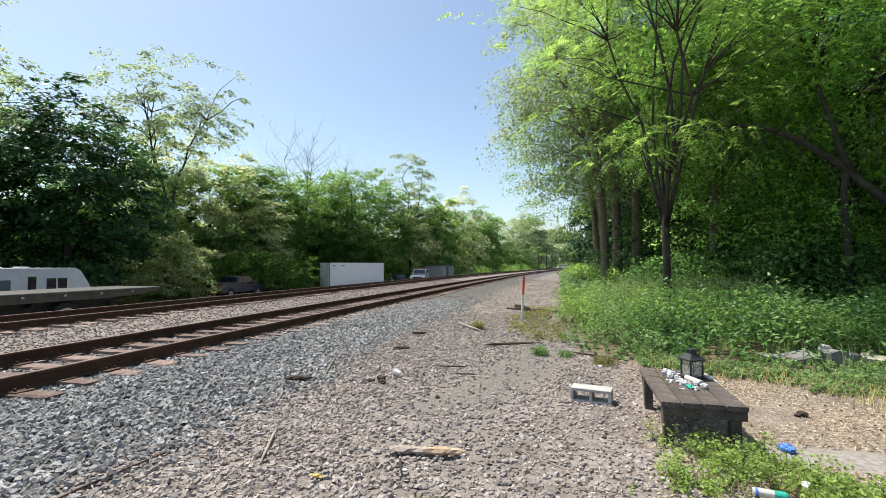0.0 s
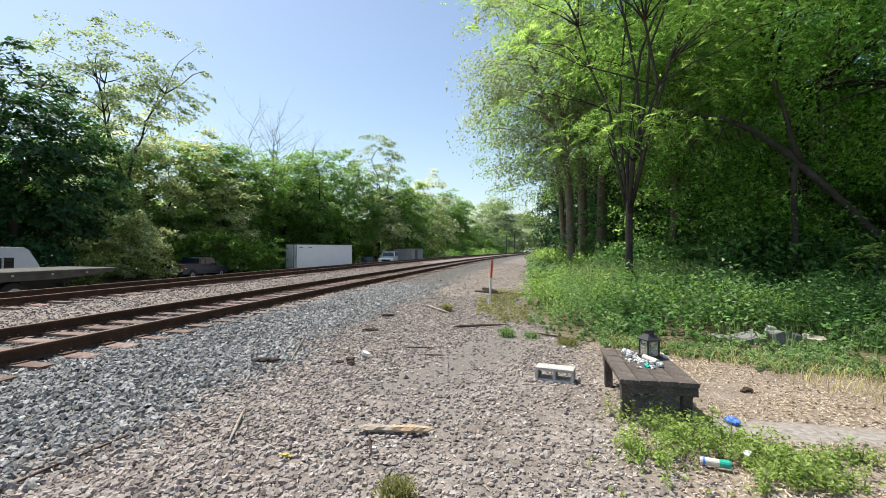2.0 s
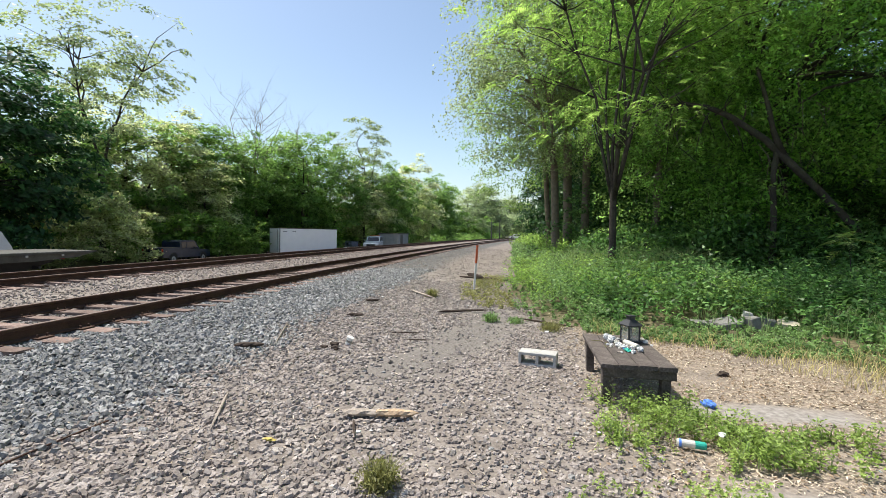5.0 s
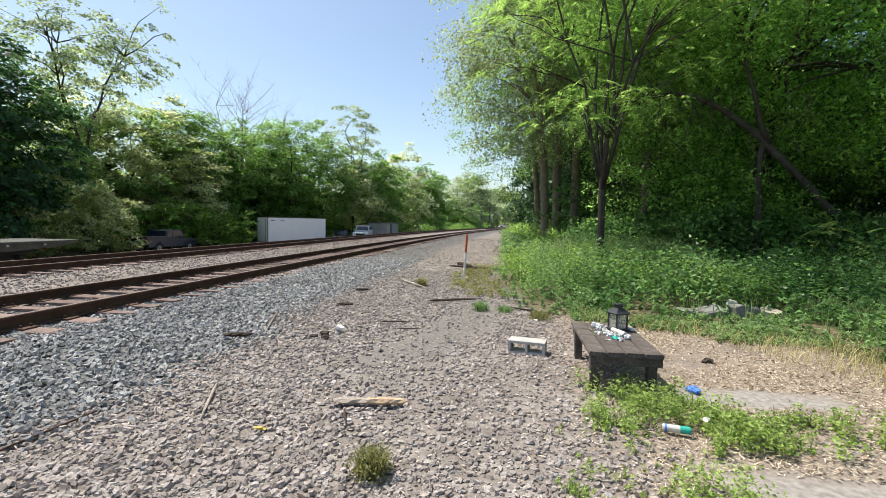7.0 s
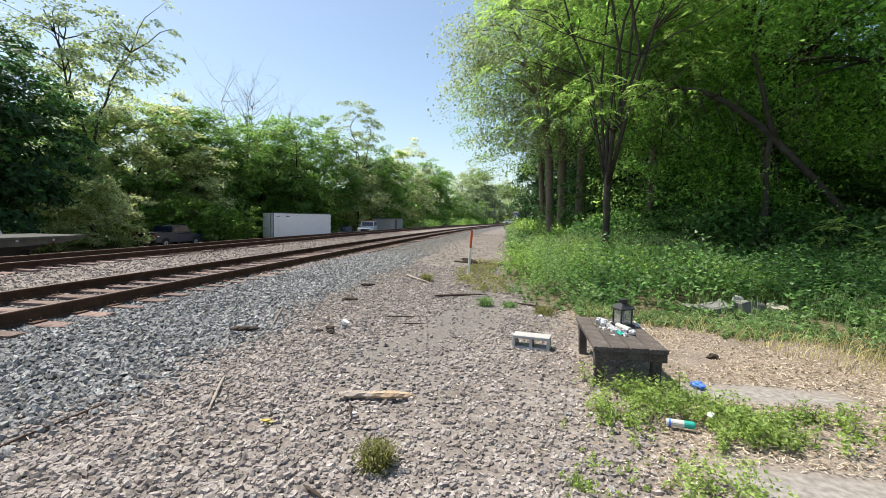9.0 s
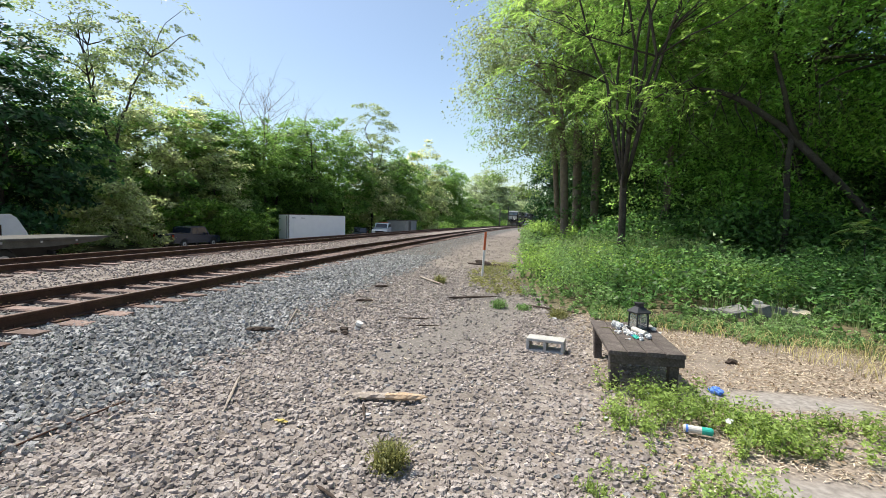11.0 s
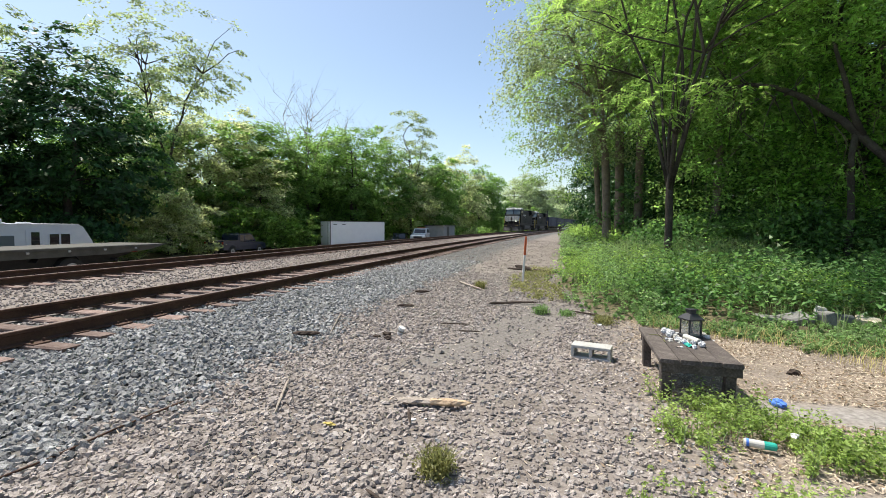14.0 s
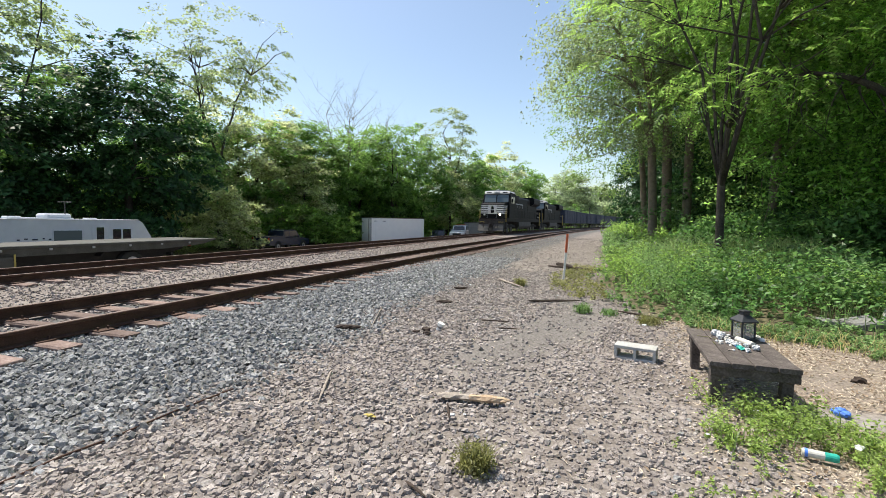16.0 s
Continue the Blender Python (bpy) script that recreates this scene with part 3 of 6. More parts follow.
tree("pale green locust along the line", 12.0, 84, 13.4, 10.0, -1.0, BLOSSOM, 180, 70, 0.38, 24, 0.24, group=L, clump=1.1)
tree("green tree far along the line", 8.6, 105, 14.0, 11.0, -1.0, MIDLEAF, 170, 70, 0.42, 25, 0.24, group=L, clump=1.3)
# the haze on these far crowns is only their paled leaf colour
tree("hazy pale tree far off where the line bends", 3.6, 185, 20.5, 22.0, -1.0, HAZYLEAF, 240, 70, 0.8, 26, 0.4, group=L, clump=2.2)
tree("hazy pale tree far off beyond the bend", -0.6, 260, 22, 26.0, -1.0, HAZYLEAF, 240, 70, 1.0, 27, 0.4, group=L, clump=2.6)
tree("leafless dead tree with fine upright twigs", 30.4, 60, 18.5, 13.0, 7, None, 0, 0, 0, 28, 0.19, group=L, bark=PALEBARK, stems=4, twigs=48)
tree("leafless slender dead tree above the woods", 24.6, 63, 18.0, 11.0, 7, None, 0, 0, 0, 29, 0.15, group=L, bark=PALEBARK, stems=3, twigs=36)
tree("leafless dead treetop among the locusts", 38.9, 60, 15.0, 5.0, 7, None, 0, 0, 0, 30, 0.12, group=L, bark=PALEBARK, stems=2, twigs=14)


def bank(name, label, path, depth, low, high, mat, n, leaf, seed, kind="stuff"):
    """A rough belt of leaf clumps along a line of plan points: heights from low to high above the ground."""
    r = np.random.RandomState(seed)
    p = np.array(path, float)
    seg = np.linalg.norm(np.diff(p, axis=0), axis=1)
    s = r.uniform(0, seg.sum(), n)
    cum = np.concatenate([[0], np.cumsum(seg)])
    x, y = np.interp(s, cum, p[:, 0]), np.interp(s, cum, p[:, 1])
    x, y = x + r.normal(0, depth / 2, n), y + r.normal(0, depth / 2, n)
    crest = high * (0.75 + 0.3 * fbm(x, y, 0.6, seed))
    z = ground_z(x, y) + low + (crest - low) * r.uniform(0, 1, n) ** 0.8
    per = 45
    sz = r.uniform(0.25, 0.6, n) * max(leaf * 4, 1.0)
    c = (np.stack([x, y, z], -1)[:, None, :] + np.clip(r.normal(0, 0.6, (n, per, 3)), -1, 1) * np.array([1.15, 1.15, 0.45]) * sz[:, None, None]).reshape(-1, 3)
    c = c[c[:, 2] > ground_z(c[:, 0], c[:, 1])]
    return tagged(new(name, leaves_mesh(name, c, leaf, mat, r, 0.6)), label, "foliage", kind=kind)


def ring(az0, az1, d0, d1, n=8):
    return [at_azimuth(az0 + (az1 - az0) * i / n, d0 + (d1 - d0) * i / n) for i in range(n + 1)]


bank("far_woods", "dense shaded woods behind the parked vehicles", ring(74, 20, 50, 70), 5, 0.2, 10.0, MIDLEAF, 1500, 0.42, 41)
bank("far_woods", "woods closing the view along the line", ring(24, 3, 84, 150), 5, 0.2, 9.5, MIDLEAF, 1000, 0.5, 42)
bank("far_woods", "hazy woods far off beyond the bend", ring(7, -3.5, 200, 230), 8, 0.2, 15, HAZYLEAF, 420, 1.0, 47)
bank("undergrowth", "green brambles and vines at the foot of the woods", ring(70, 26, 42, 60), 2.5, 0.0, 2.8, MIDLEAF, 520, 0.25, 43)
bank("undergrowth", "pale locust boughs drooping to the ground at the wood's edge", ring(50.5, 41, 40, 44.5), 1.3, 0.2, 6.5, BLOSSOM, 420, 0.2, 46)
bank("undergrowth", "bright vines behind the pickup", ring(47, 30, 47.5, 51), 1.2, 0.3, 5.0, BRIGHT, 420, 0.24, 44)
bank("undergrowth", "low green scrub along the far side of the line", ring(11.5, 2.5, 84, 150), 4, 0.0, 2.8, MIDLEAF, 420, 0.36, 45)

for az, d, top, w, mat, sd in ((66, 50, 12, 10, MIDLEAF, 81), (57.5, 48, 13, 10, MIDLEAF, 82), (49.5, 46, 10, 9, MIDLEAF, 83), (41, 54, 12.5, 10, MIDLEAF, 84), (35.5, 58, 13, 10, MIDLEAF, 85), (29.5, 66, 14, 10, MIDLEAF, 86), (21.5, 66, 13, 10, MIDLEAF, 87), (15.2, 80, 13.5, 10, MIDLEAF, 88), (9.5, 100, 12, 10, MIDLEAF, 90), (5.2, 140, 15, 14, HAZYLEAF, 92), (27, 75, 15.5, 11, MIDLEAF, 93), (46, 56, 13, 11, BLOSSOM, 94), (70, 40, 14, 10, DARKLEAF, 89)):
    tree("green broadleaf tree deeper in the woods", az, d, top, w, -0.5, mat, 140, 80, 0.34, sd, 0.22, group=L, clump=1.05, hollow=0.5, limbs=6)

# woods on the near side
R = "woods beside the gravel"
tree("tall black locust leaning over the line with a feathery crown", -5.6, 23, 15.5, 7.0, 4.2, LOCUST, 110, 270, 0.12, 61, 0.2, (-1.2, -0.5), group=R, clump=1.15, hollow=0.4, stems=2, fork=0.3, limbs=40, bark=PALEBARK)
tree("tall black locust with bare lower trunk and light crown", -6.9, 25, 21, 8.4, 6.5, LOCUST, 120, 250, 0.12, 62, 0.24, (-0.7, 0), group=R, clump=0.9, hollow=0.25, stems=3, fork=0.3, limbs=30, bark=PALEBARK)
tree("tall black locust at the wood's edge", -8.8, 24, 20, 9.0, 5.0, LOCUST, 120, 240, 0.12, 63, 0.21, (0.3, 0), group=R, clump=0.9, hollow=0.25, stems=2, fork=0.32, limbs=26, bark=PALEBARK)
tree("slender leaning locust trunk in the cluster", -4.8, 28, 14, 7.5, 3.6, BRIGHT, 130, 230, 0.10, 64, 0.17, (-1.6, 0), group=R, clump=1.1, limbs=20, bark=PALEBARK)
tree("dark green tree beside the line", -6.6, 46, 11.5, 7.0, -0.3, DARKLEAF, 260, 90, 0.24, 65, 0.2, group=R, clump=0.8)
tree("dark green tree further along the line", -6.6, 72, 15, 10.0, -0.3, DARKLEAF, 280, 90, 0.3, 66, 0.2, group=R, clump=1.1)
tree("slim tree with forked dark stems and feathery compound leaves", -11.9, 13.5, 16.0, 9.5, 4.2, BRIGHT, 230, 14, 0.09, 67, 0.105, (0.3, 0.2), group=R, clump=1.0, hollow=0.3, stems=7, fork=0.15, limbs=130, spread=0.25, frond=0.5)
tree("slim understorey tree with a mossy trunk", -16.4, 18, 10, 6.0, 3.0, MIDLEAF, 170, 120, 0.12, 68, 0.13, (0.4, 0), group=R, clump=0.9, bark=PALEBARK)
maple = tree("big spreading maple with dense green crown", -27.5, 20.5, 17, 15.0, 3.2, SUNLEAF, 330, 285, 0.115, 69, 0.36, (-0.5, -1), group=R, clump=1.45, hollow=0.7, limbs=30, stems=2)
tree("broad green maple in the shaded woods", -41, 20, 16, 14.0, 2.6, SUNLEAF, 290, 285, 0.115, 70, 0.32, (0, -1), group=R, clump=1.45, hollow=0.7, limbs=24, stems=2)
tree("green maple at the wood's edge", -20.5, 25, 18, 10.0, 3.0, SUNLEAF, 210, 250, 0.14, 71, 0.28, group=R, clump=1.4, hollow=0.65, limbs=20)
# deep trees: the gloom under the crowns is put into their leaf colour
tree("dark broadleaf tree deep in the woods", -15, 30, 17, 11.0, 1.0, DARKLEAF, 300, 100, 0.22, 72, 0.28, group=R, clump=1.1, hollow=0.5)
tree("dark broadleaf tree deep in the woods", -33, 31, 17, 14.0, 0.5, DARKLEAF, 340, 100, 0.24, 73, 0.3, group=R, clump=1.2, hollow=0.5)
tree("green maple overhanging the clearing", -55, 17, 15, 12.0, 2.4, SUNLEAF, 300, 110, 0.16, 74, 0.3, group=R, clump=1.0, hollow=0.5)
# backing belts in near-black leaves, shade given as colour
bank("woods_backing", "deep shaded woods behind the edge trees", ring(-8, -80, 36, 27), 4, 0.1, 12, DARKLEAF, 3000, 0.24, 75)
bank("woods_backing", "shaded leafy understorey between the trunks", ring(-9, -70, 25, 19), 3, 0.3, 5.0, SHADELEAF, 1300, 0.15, 78)
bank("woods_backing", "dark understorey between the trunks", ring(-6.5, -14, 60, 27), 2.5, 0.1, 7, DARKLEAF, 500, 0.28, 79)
bank("undergrowth", "bushy green brambles under the edge trees", [(3.6, 17.5), (6.5, 15.2), (9.5, 13.4), (11.5, 12.4)], 1.5, 0.0, 2.2, SHADELEAF, 900, 0.12, 76)
# sapling belt added in the lightened leaf to brighten this stretch of edge
bank("undergrowth", "saplings filling the wood's edge, leaves lightened as if sunlit", [(4.4, 16.5), (6.6, 15.6), (8.4, 14.6)], 1.4, 0.5, 5.6, SUNLEAF, 300, 0.11, 80)
bank("undergrowth", "leafy shrubs along the line side of the wood", [(2.2, 50), (2.2, 30), (2.5, 21), (3.4, 18)], 1.3, 0.0, 1.5, BRIGHT, 330, 0.13, 77)

tree("small sapling with feathery leaves at the shaded wood's edge", -33.5, 13.5, 1.5, 0.8, 0.8, PATCH, 7, 3, 0.09, 95, 0.012, group=R, clump=0.3, limbs=4, frond=0.55)

# the maple's long arching limb and the pale dead vines that hang in the shade
r = np.random.RandomState(91)
base = maple.matrix_basis.translation


def spot3(az, d, z):
    px, py = at_azimuth(az, d)
    return Vector((px, py, z)) - base


arch = Shape()
arch.tube([spot3(-15.2, 15.4, 5.35), spot3(-16.8, 15.5, 5.13), spot3(-19, 15.6, 5.2), spot3(-21.4, 15.5, 4.99), spot3(-23.4, 15.5, 4.67), spot3(-26.6, 15.5, 3.92), spot3(-27.9, 15.5, 3.49), spot3(-30.8, 15.6, 2.55), spot3(-33.5, 16.2, 1.6), spot3(-36, 17, 0.2)], [0.03, 0.05, 0.06, 0.07, 0.08, 0.09, 0.1, 0.09, 0.09, 0.1], 9)
arch.tube([spot3(-27.6, 15.5, 3.7), spot3(-27.3, 15.5, 3.0), spot3(-27.5, 15.6, 1.6), spot3(-27.4, 15.6, -0.3)], [0.09, 0.07, 0.08, 0.1], 8)
arch.tube([spot3(-28.0, 15.5, 3.5), spot3(-27.2, 15.4, 4.1), spot3(-26.6, 15.4, 4.9), spot3(-25.6, 15.4, 5.9)], [0.1, 0.07, 0.06, 0.04], 7)
for k in range(16):
    a = spot3(-16 - 0.6 * k, 15.5, 5.1 - 0.0022 * k ** 2.2)
    limb(arch, r, a, a + Vector((r.normal(0, 0.5), r.normal(0, 0.4), r.uniform(-1.6, 1.4))), 0.03, 0.008, 0.1, 4, 5)
part("arching_limb", arch, BARK, maple, "dark arching limb", smooth=True)
vines = Shape()
for k in range(46):
    a = spot3(r.uniform(-31, -15), r.uniform(15.5, 18), r.uniform(2.4, 5.5))
    limb(vines, r, a, a + Vector((r.normal(0, 0.7), r.normal(0, 0.4), -r.uniform(0.4, 2.0))), 0.016, 0.006, 0.14, 5, 4)
tagged(part("hanging_vine", vines, PALEBARK, maple, "pale dead vines", smooth=True), kind="stuff")

# ---- weeds, grass and litter on the ground ----


def weeds(name, label, x, y, h, leaf, per, mat, seed, spread=0.45, up=0.9):
    r = np.random.RandomState(seed)
    n = len(x)
    z = ground_z(x, y)
    k = r.uniform(0.15, 1.0, (n, per)) ** 0.8
    a = r.uniform(0, 6.283, (n, per))
    q = r.uniform(0.1, 1, (n, per)) * spread * h[:, None] * (1.2 - 0.5 * k)
    c = np.stack([x[:, None] + np.cos(a) * q, y[:, None] + np.sin(a) * q, z[:, None] + k * h[:, None]], -1).reshape(-1, 3)
    return tagged(new(name, leaves_mesh(name, c, leaf, mat, r, up, 0.6)), label, "weeds", kind="stuff")


def grass(name, label, x, y, h, w, mat, seed, bend=0.5):
    r = np.random.RandomState(seed)
    return tagged(new(name, blades_mesh(name, x, y, ground_z(x, y), h, w, mat, r, bend)), label, "grass", kind="stuff")


OLIVE = foliage("olive_weed", (0.11, 0.12, 0.045), (0.19, 0.195, 0.075), (0.32, 0.305, 0.155))

x, y, r = spots(3000, 98, 1.1, 4.9, 5.7, 7.9)
k = (x > wood_edge(y) - 0.35 + 0.3 * fbm(x, y, 1.5, 66)) & (fbm(x, y, 2.2, 67) > -0.3)
x, y = x[k], y[k]
weeds("groundcover", "short weeds in front of the rubble", x, y, r.uniform(0.02, 0.10, len(x)), 0.04, 11, WEED, 99)
# table patch: low leafy weeds in front of the table and beside the slab
x, y, r = spots(3600, 101, 0.5, 3.6, 2.3, 4.0)
edge = 0.62 + 0.10 * fbm(x, y, 4, 51)
inside = ((x > edge) & (x < 1.75) & (y > 2.95 + 0.25 * fbm(x, y, 3, 52)) & (y < 3.92 + 0.06 * fbm(x, y, 6, 53))) | ((x > 1.3) & (y > 2.84 + 0.12 * fbm(x, y, 3, 54)) & (y < 3.38 + 0.12 * fbm(x, y, 4, 55)))
inside &= (np.hypot(x - 1.18, y - 2.98) > 0.2) & (np.hypot(x - 1.63, y - 3.82) > 0.2)
inside &= r.uniform(0, 1, len(x)) < np.clip(0.25 + 0.1 * (x > 1.35) + 0.6 * fbm(x, y, 2.6, 56), 0.04, 0.7)
x, y = x[inside], y[inside]
weeds("weeds", "low bright green leafy weeds in front of the table", x, y, r.uniform(0.04, 0.17, len(x)) * (1 + 0.4 * smooth(y, 3.4, 3.8)), 0.026, 24, PATCH, 102)
grass("grass", "thin grass among the weeds by the table", *(lambda a, b, q: (a, b, q.uniform(0.05, 0.17, len(a))))(x + 0.02, y + 0.015, r), 0.008, BLADE, 104)
x, y, r = spots(100, 105, 0.3, 1.35, 1.7, 3.1)
weeds("weeds", "small sparse weeds in the trodden straw", x, y, r.uniform(0.03, 0.1, len(x)) * 0.7, 0.02, 12, PATCH, 106)
x, y, r = spots(110, 107, 0.9, 1.3, 1.5, 2.45)
weeds("weeds", "leafy weeds beside the bare slab", x, y, r.uniform(0.06, 0.2, len(x)), 0.026, 22, PATCH, 108)


def open_spots(x, y, r):
    """Leaves the rubble's strip nearly bare."""
    return (x < 1.9) | (x > 4.6) | (y < 5.6) | (y > 7.85) | (r.uniform(0, 1, len(x)) < 0.14)


# green edge of the wood
x, y, r = spots(14000, 111, -1.0, 15.0, 4.0, 21.0)
d = x - wood_edge(y) + 0.35 * fbm(x, y, 1.1, 57)
k = open_spots(x, y, r) & (d > 0) & (x < 3 + y * 1.25) & (r.uniform(0, 1, len(x)) < 0.35 + 0.65 * smooth(d, 0.0, 0.8))
x, y, d = x[k], y[k], d[k]
hh = (0.10 + 0.55 * smooth(d, 0.1, 2.2)) * r.uniform(0.4, 1.3, len(x)) * (1 + 0.85 * fbm(x, y, 1.1, 64))
lo = d + 0.5 * fbm(x, y, 1.6, 65) < 1.4
weeds("groundcover", "sunlit leafy weeds along the edge of the wood", x[lo], y[lo], hh[lo], 0.055, 20, WEED, 112)
# deeper plants get the darker leaf, standing in for tree shade
weeds("groundcover", "knee-high green undergrowth in front of the trees", x[~lo], y[~lo], hh[~lo], 0.07, 18, SHADELEAF, 113)
for seed, num, mat, lab in ((124, 70, BRIGHT, "low leafy bushes in the sunlit verge"), (125, 60, WEED, "pale flowering weeds heaped in the verge"), (126, 70, SHADELEAF, "dark leafy bushes in front of the woods")):
    x, y, r = spots(num * 3, seed, 0.2, 12.0, 7.2, 15.5)
    d = x - wood_edge(y)
    k = (d > (0.5 if mat is not SHADELEAF else 2.6)) & (d < (4.5 if mat is not SHADELEAF else 12)) & ((x > 4.8) | (y > 8.4)) & (x < 2 + y * 0.95)
    x, y = x[k][:num], y[k][:num]
    weeds("bushes", lab, x, y, r.uniform(0.45, 0.95, len(x)), 0.052, 340, mat, seed + 1000, 0.75)
x, y, r = spots(3600, 114, -1.2, 5.0, 18.0, 60.0, 0.5)
k = (x > wood_edge(y) + 0.2 * fbm(x, y, 1, 58)) & (x < wood_edge(y) + 3.2)
x, y = x[k], y[k]
weeds("groundcover", "leafy green verge further along the line", x, y, r.uniform(0.25, 0.9, len(x)), 0.12, 16, WEED, 115)
x, y, r = spots(2600, 116, 1.7, 4.9, 11.9, 14.6)
k = fbm(x, y, 0.9, 59) + 0.35 > 0
x, y = x[k], y[k]
grass("tall_grass", "tall arching grass round the slim tree", x, y, r.uniform(0.6, 1.25, len(x)), 0.018, BLADE, 117, 0.95)
x, y, r = spots(6500, 118, 3.0, 10.0, 4.2, 8.2)
k = open_spots(x, y, r) & (x > wood_edge(y) + 0.2 + 0.4 * fbm(x, y, 1, 60))
x, y = x[k], y[k]
grass("tall_grass", "light green meadow grass beside the straw clearing", x, y, r.uniform(0.15, 0.42, len(x)) * (0.25 + 0.75 * smooth(x - wood_edge(y), 0.1, 2.2)), 0.010, BLADE, 119, 0.5)
x, y, r = spots(9000, 120, 1.2, 7.0, 3.6, 8.0)
k = (np.abs(x - wood_edge(y) - 0.1) < 0.75 + 0.3 * fbm(x, y, 1, 61))
x, y = x[k], y[k]
grass("dry_grass", "dry yellow grass fringing the clearing", x, y, r.uniform(0.05, 0.2, len(x)), 0.006, DRYBLADE, 121, 1.1)
x, y, r = spots(1500, 122, -1.3, 0.6, 8.4, 17.0)
k = (np.abs(x - wood_edge(y) + 0.45) < 0.42 + 0.25 * fbm(x, y, 1.4, 62)) & (fbm(x, y, 0.9, 63) > -0.25)
x, y = x[k], y[k]
weeds("moss_grass", "yellow-green creeping growth at the gravel's edge", x, y, r.uniform(0.04, 0.14, len(x)), 0.045, 10, OLIVE, 123, 0.9)
x, y, r = spots(11, 127, 1.5, 2.7, 2.85, 3.35)
weeds("weeds", "broad-leaved ragged weeds by the slab", x, y, r.uniform(0.1, 0.22, len(x)), 0.034, 60, PATCH, 128, 0.7)
# straw and wood chips
x, y, r = spots(84000, 131, 0.2, 6.6, 1.5, 8.2, 0.4)
k = (r.uniform(0, 1, len(x)) < straw_mask(x, y) * 0.9 + 0.05) & (pad_mask(x, y) < 0.5) & (x < wood_edge(y) + 0.6)
x, y = x[k], y[k]
c = np.stack([x, y, ground_z(x, y) + r.uniform(0.004, 0.018, len(x))], -1)
k = r.uniform(0, 1, len(x)) < 0.3
DUFF = material("brown_leaf_litter", ((0.10, 0.07, 0.048), (0.24, 0.175, 0.12), (0.36, 0.28, 0.2)), 5.0, 0.9, bump=0, fine=50, island=0.4, spec=0.1)
tagged(new("leaf_litter", leaves_mesh("leaf_litter", c[k] + np.array([0.03, 0.02, 0.004]), 0.034, DUFF, r, 1.5, 0.45, 0.1)), "brown bits of leaf litter in the straw", "litter", kind="stuff")
tagged(new("straw_litter", leaves_mesh("straw_litter", c, 0.031, STRAW, r, 1.6, 0.2, 0.02, tri=True)), "pale dry straw and wood chips on the ground", "litter", kind="stuff")
x, y, r = spots(1600, 132, -4.5, 0.8, 1.2, 12.0, 0.6)
c = np.stack([x, y, ground_z(x, y) + 0.012 + r.uniform(0.0, 0.012, len(x))], -1)
tagged(new("wood_splinters", leaves_mesh("wood_splinters", c, 0.045, STRAW, r, 1.8, 0.18, 0.02)), "pale splinters scattered over the gravel", "litter", kind="stuff")


def tuft(label, x, y, radius, height, n, mat, seed):
    r = np.random.RandomState(seed)
    t = thing("weed_plant", label, "weed", pose(x, y, float(ground_z(x, y))))
    a, q = r.uniform(0, 6.283, n), radius * np.sqrt(r.uniform(0, 1, n))
    part("blade_tuft", blades_mesh("blade_tuft", q * np.cos(a) * 0.6, q * np.sin(a) * 0.6, 0 * a, height * r.uniform(0.4, 1.0, n), 0.008, mat, r, 0.7), None, t)["kind"] = "stuff"
    k = r.uniform(0.1, 1, n)
    c = np.stack([q * np.cos(a), q * np.sin(a), height * k * (1 - 0.5 * (q / radius) ** 2)], -1)
    part("leaf_tuft", leaves_mesh("leaf_tuft", c, 0.03, mat, r, 0.5, 0.4), None, t)["kind"] = "stuff"
    return t


tuft("bushy olive-green weed growing in the gravel", -0.66, 2.30, 0.125, 0.165, 300, OLIVE, 141)
tuft("small dry green tuft in the gravel", -1.62, 9.7, 0.16, 0.22, 260, OLIVE, 142)
tuft("pale green weed at the edge of the gravel", -0.26, 7.2, 0.15, 0.17, 260, WEED, 143)
tuft("leafy weed at the edge of the gravel", 0.12, 7.15, 0.14, 0.11, 200, WEED, 144)
tuft("leafy weed beside the grass verge", 0.62, 6.7, 0.2, 0.15, 300, OLIVE, 145)
tuft("sparse weed in the trodden ground", 0.42, 2.3, 0.1, 0.06, 60, PATCH, 146)

# ---- things on the ground ----
OLDWOOD = material("weathered_grey_brown_wood", ((0.04, 0.033, 0.03), (0.085, 0.07, 0.064), (0.15, 0.128, 0.118)), 9.0, 0.85, bump=0.5, fine=70.0, objvar=0.3)
SPLITWOOD = material("split_pale_wood", ((0.20, 0.13, 0.085), (0.42, 0.30, 0.20), (0.55, 0.43, 0.31)), 12.0, 0.9, bump=0.6, fine=60.0)
STICK = material("dry_stick", ((0.20, 0.165, 0.14), (0.42, 0.36, 0.31)), 12.0, 0.9, bump=0.4, fine=60.0)
DARKWOOD = material("dark_damp_wood", ((0.025, 0.018, 0.014), (0.07, 0.05, 0.04)), 10.0, 0.9, bump=0.5, fine=60.0)
CONCRETE = material("pale_concrete", ((0.30, 0.29, 0.275), (0.42, 0.41, 0.395), (0.53, 0.52, 0.50)), 8.0, 0.95, bump=0.5, fine=140.0)
RUBBLE = material("grey_rubble", ((0.11, 0.105, 0.10), (0.20, 0.195, 0.185), (0.28, 0.27, 0.255)), 6.0, 0.95, bump=0.5, fine=60.0)
TANSTONE = material("tan_stone", ((0.42, 0.36, 0.27), (0.6, 0.54, 0.44)), 7.0, 0.95, bump=0.4, fine=60.0)
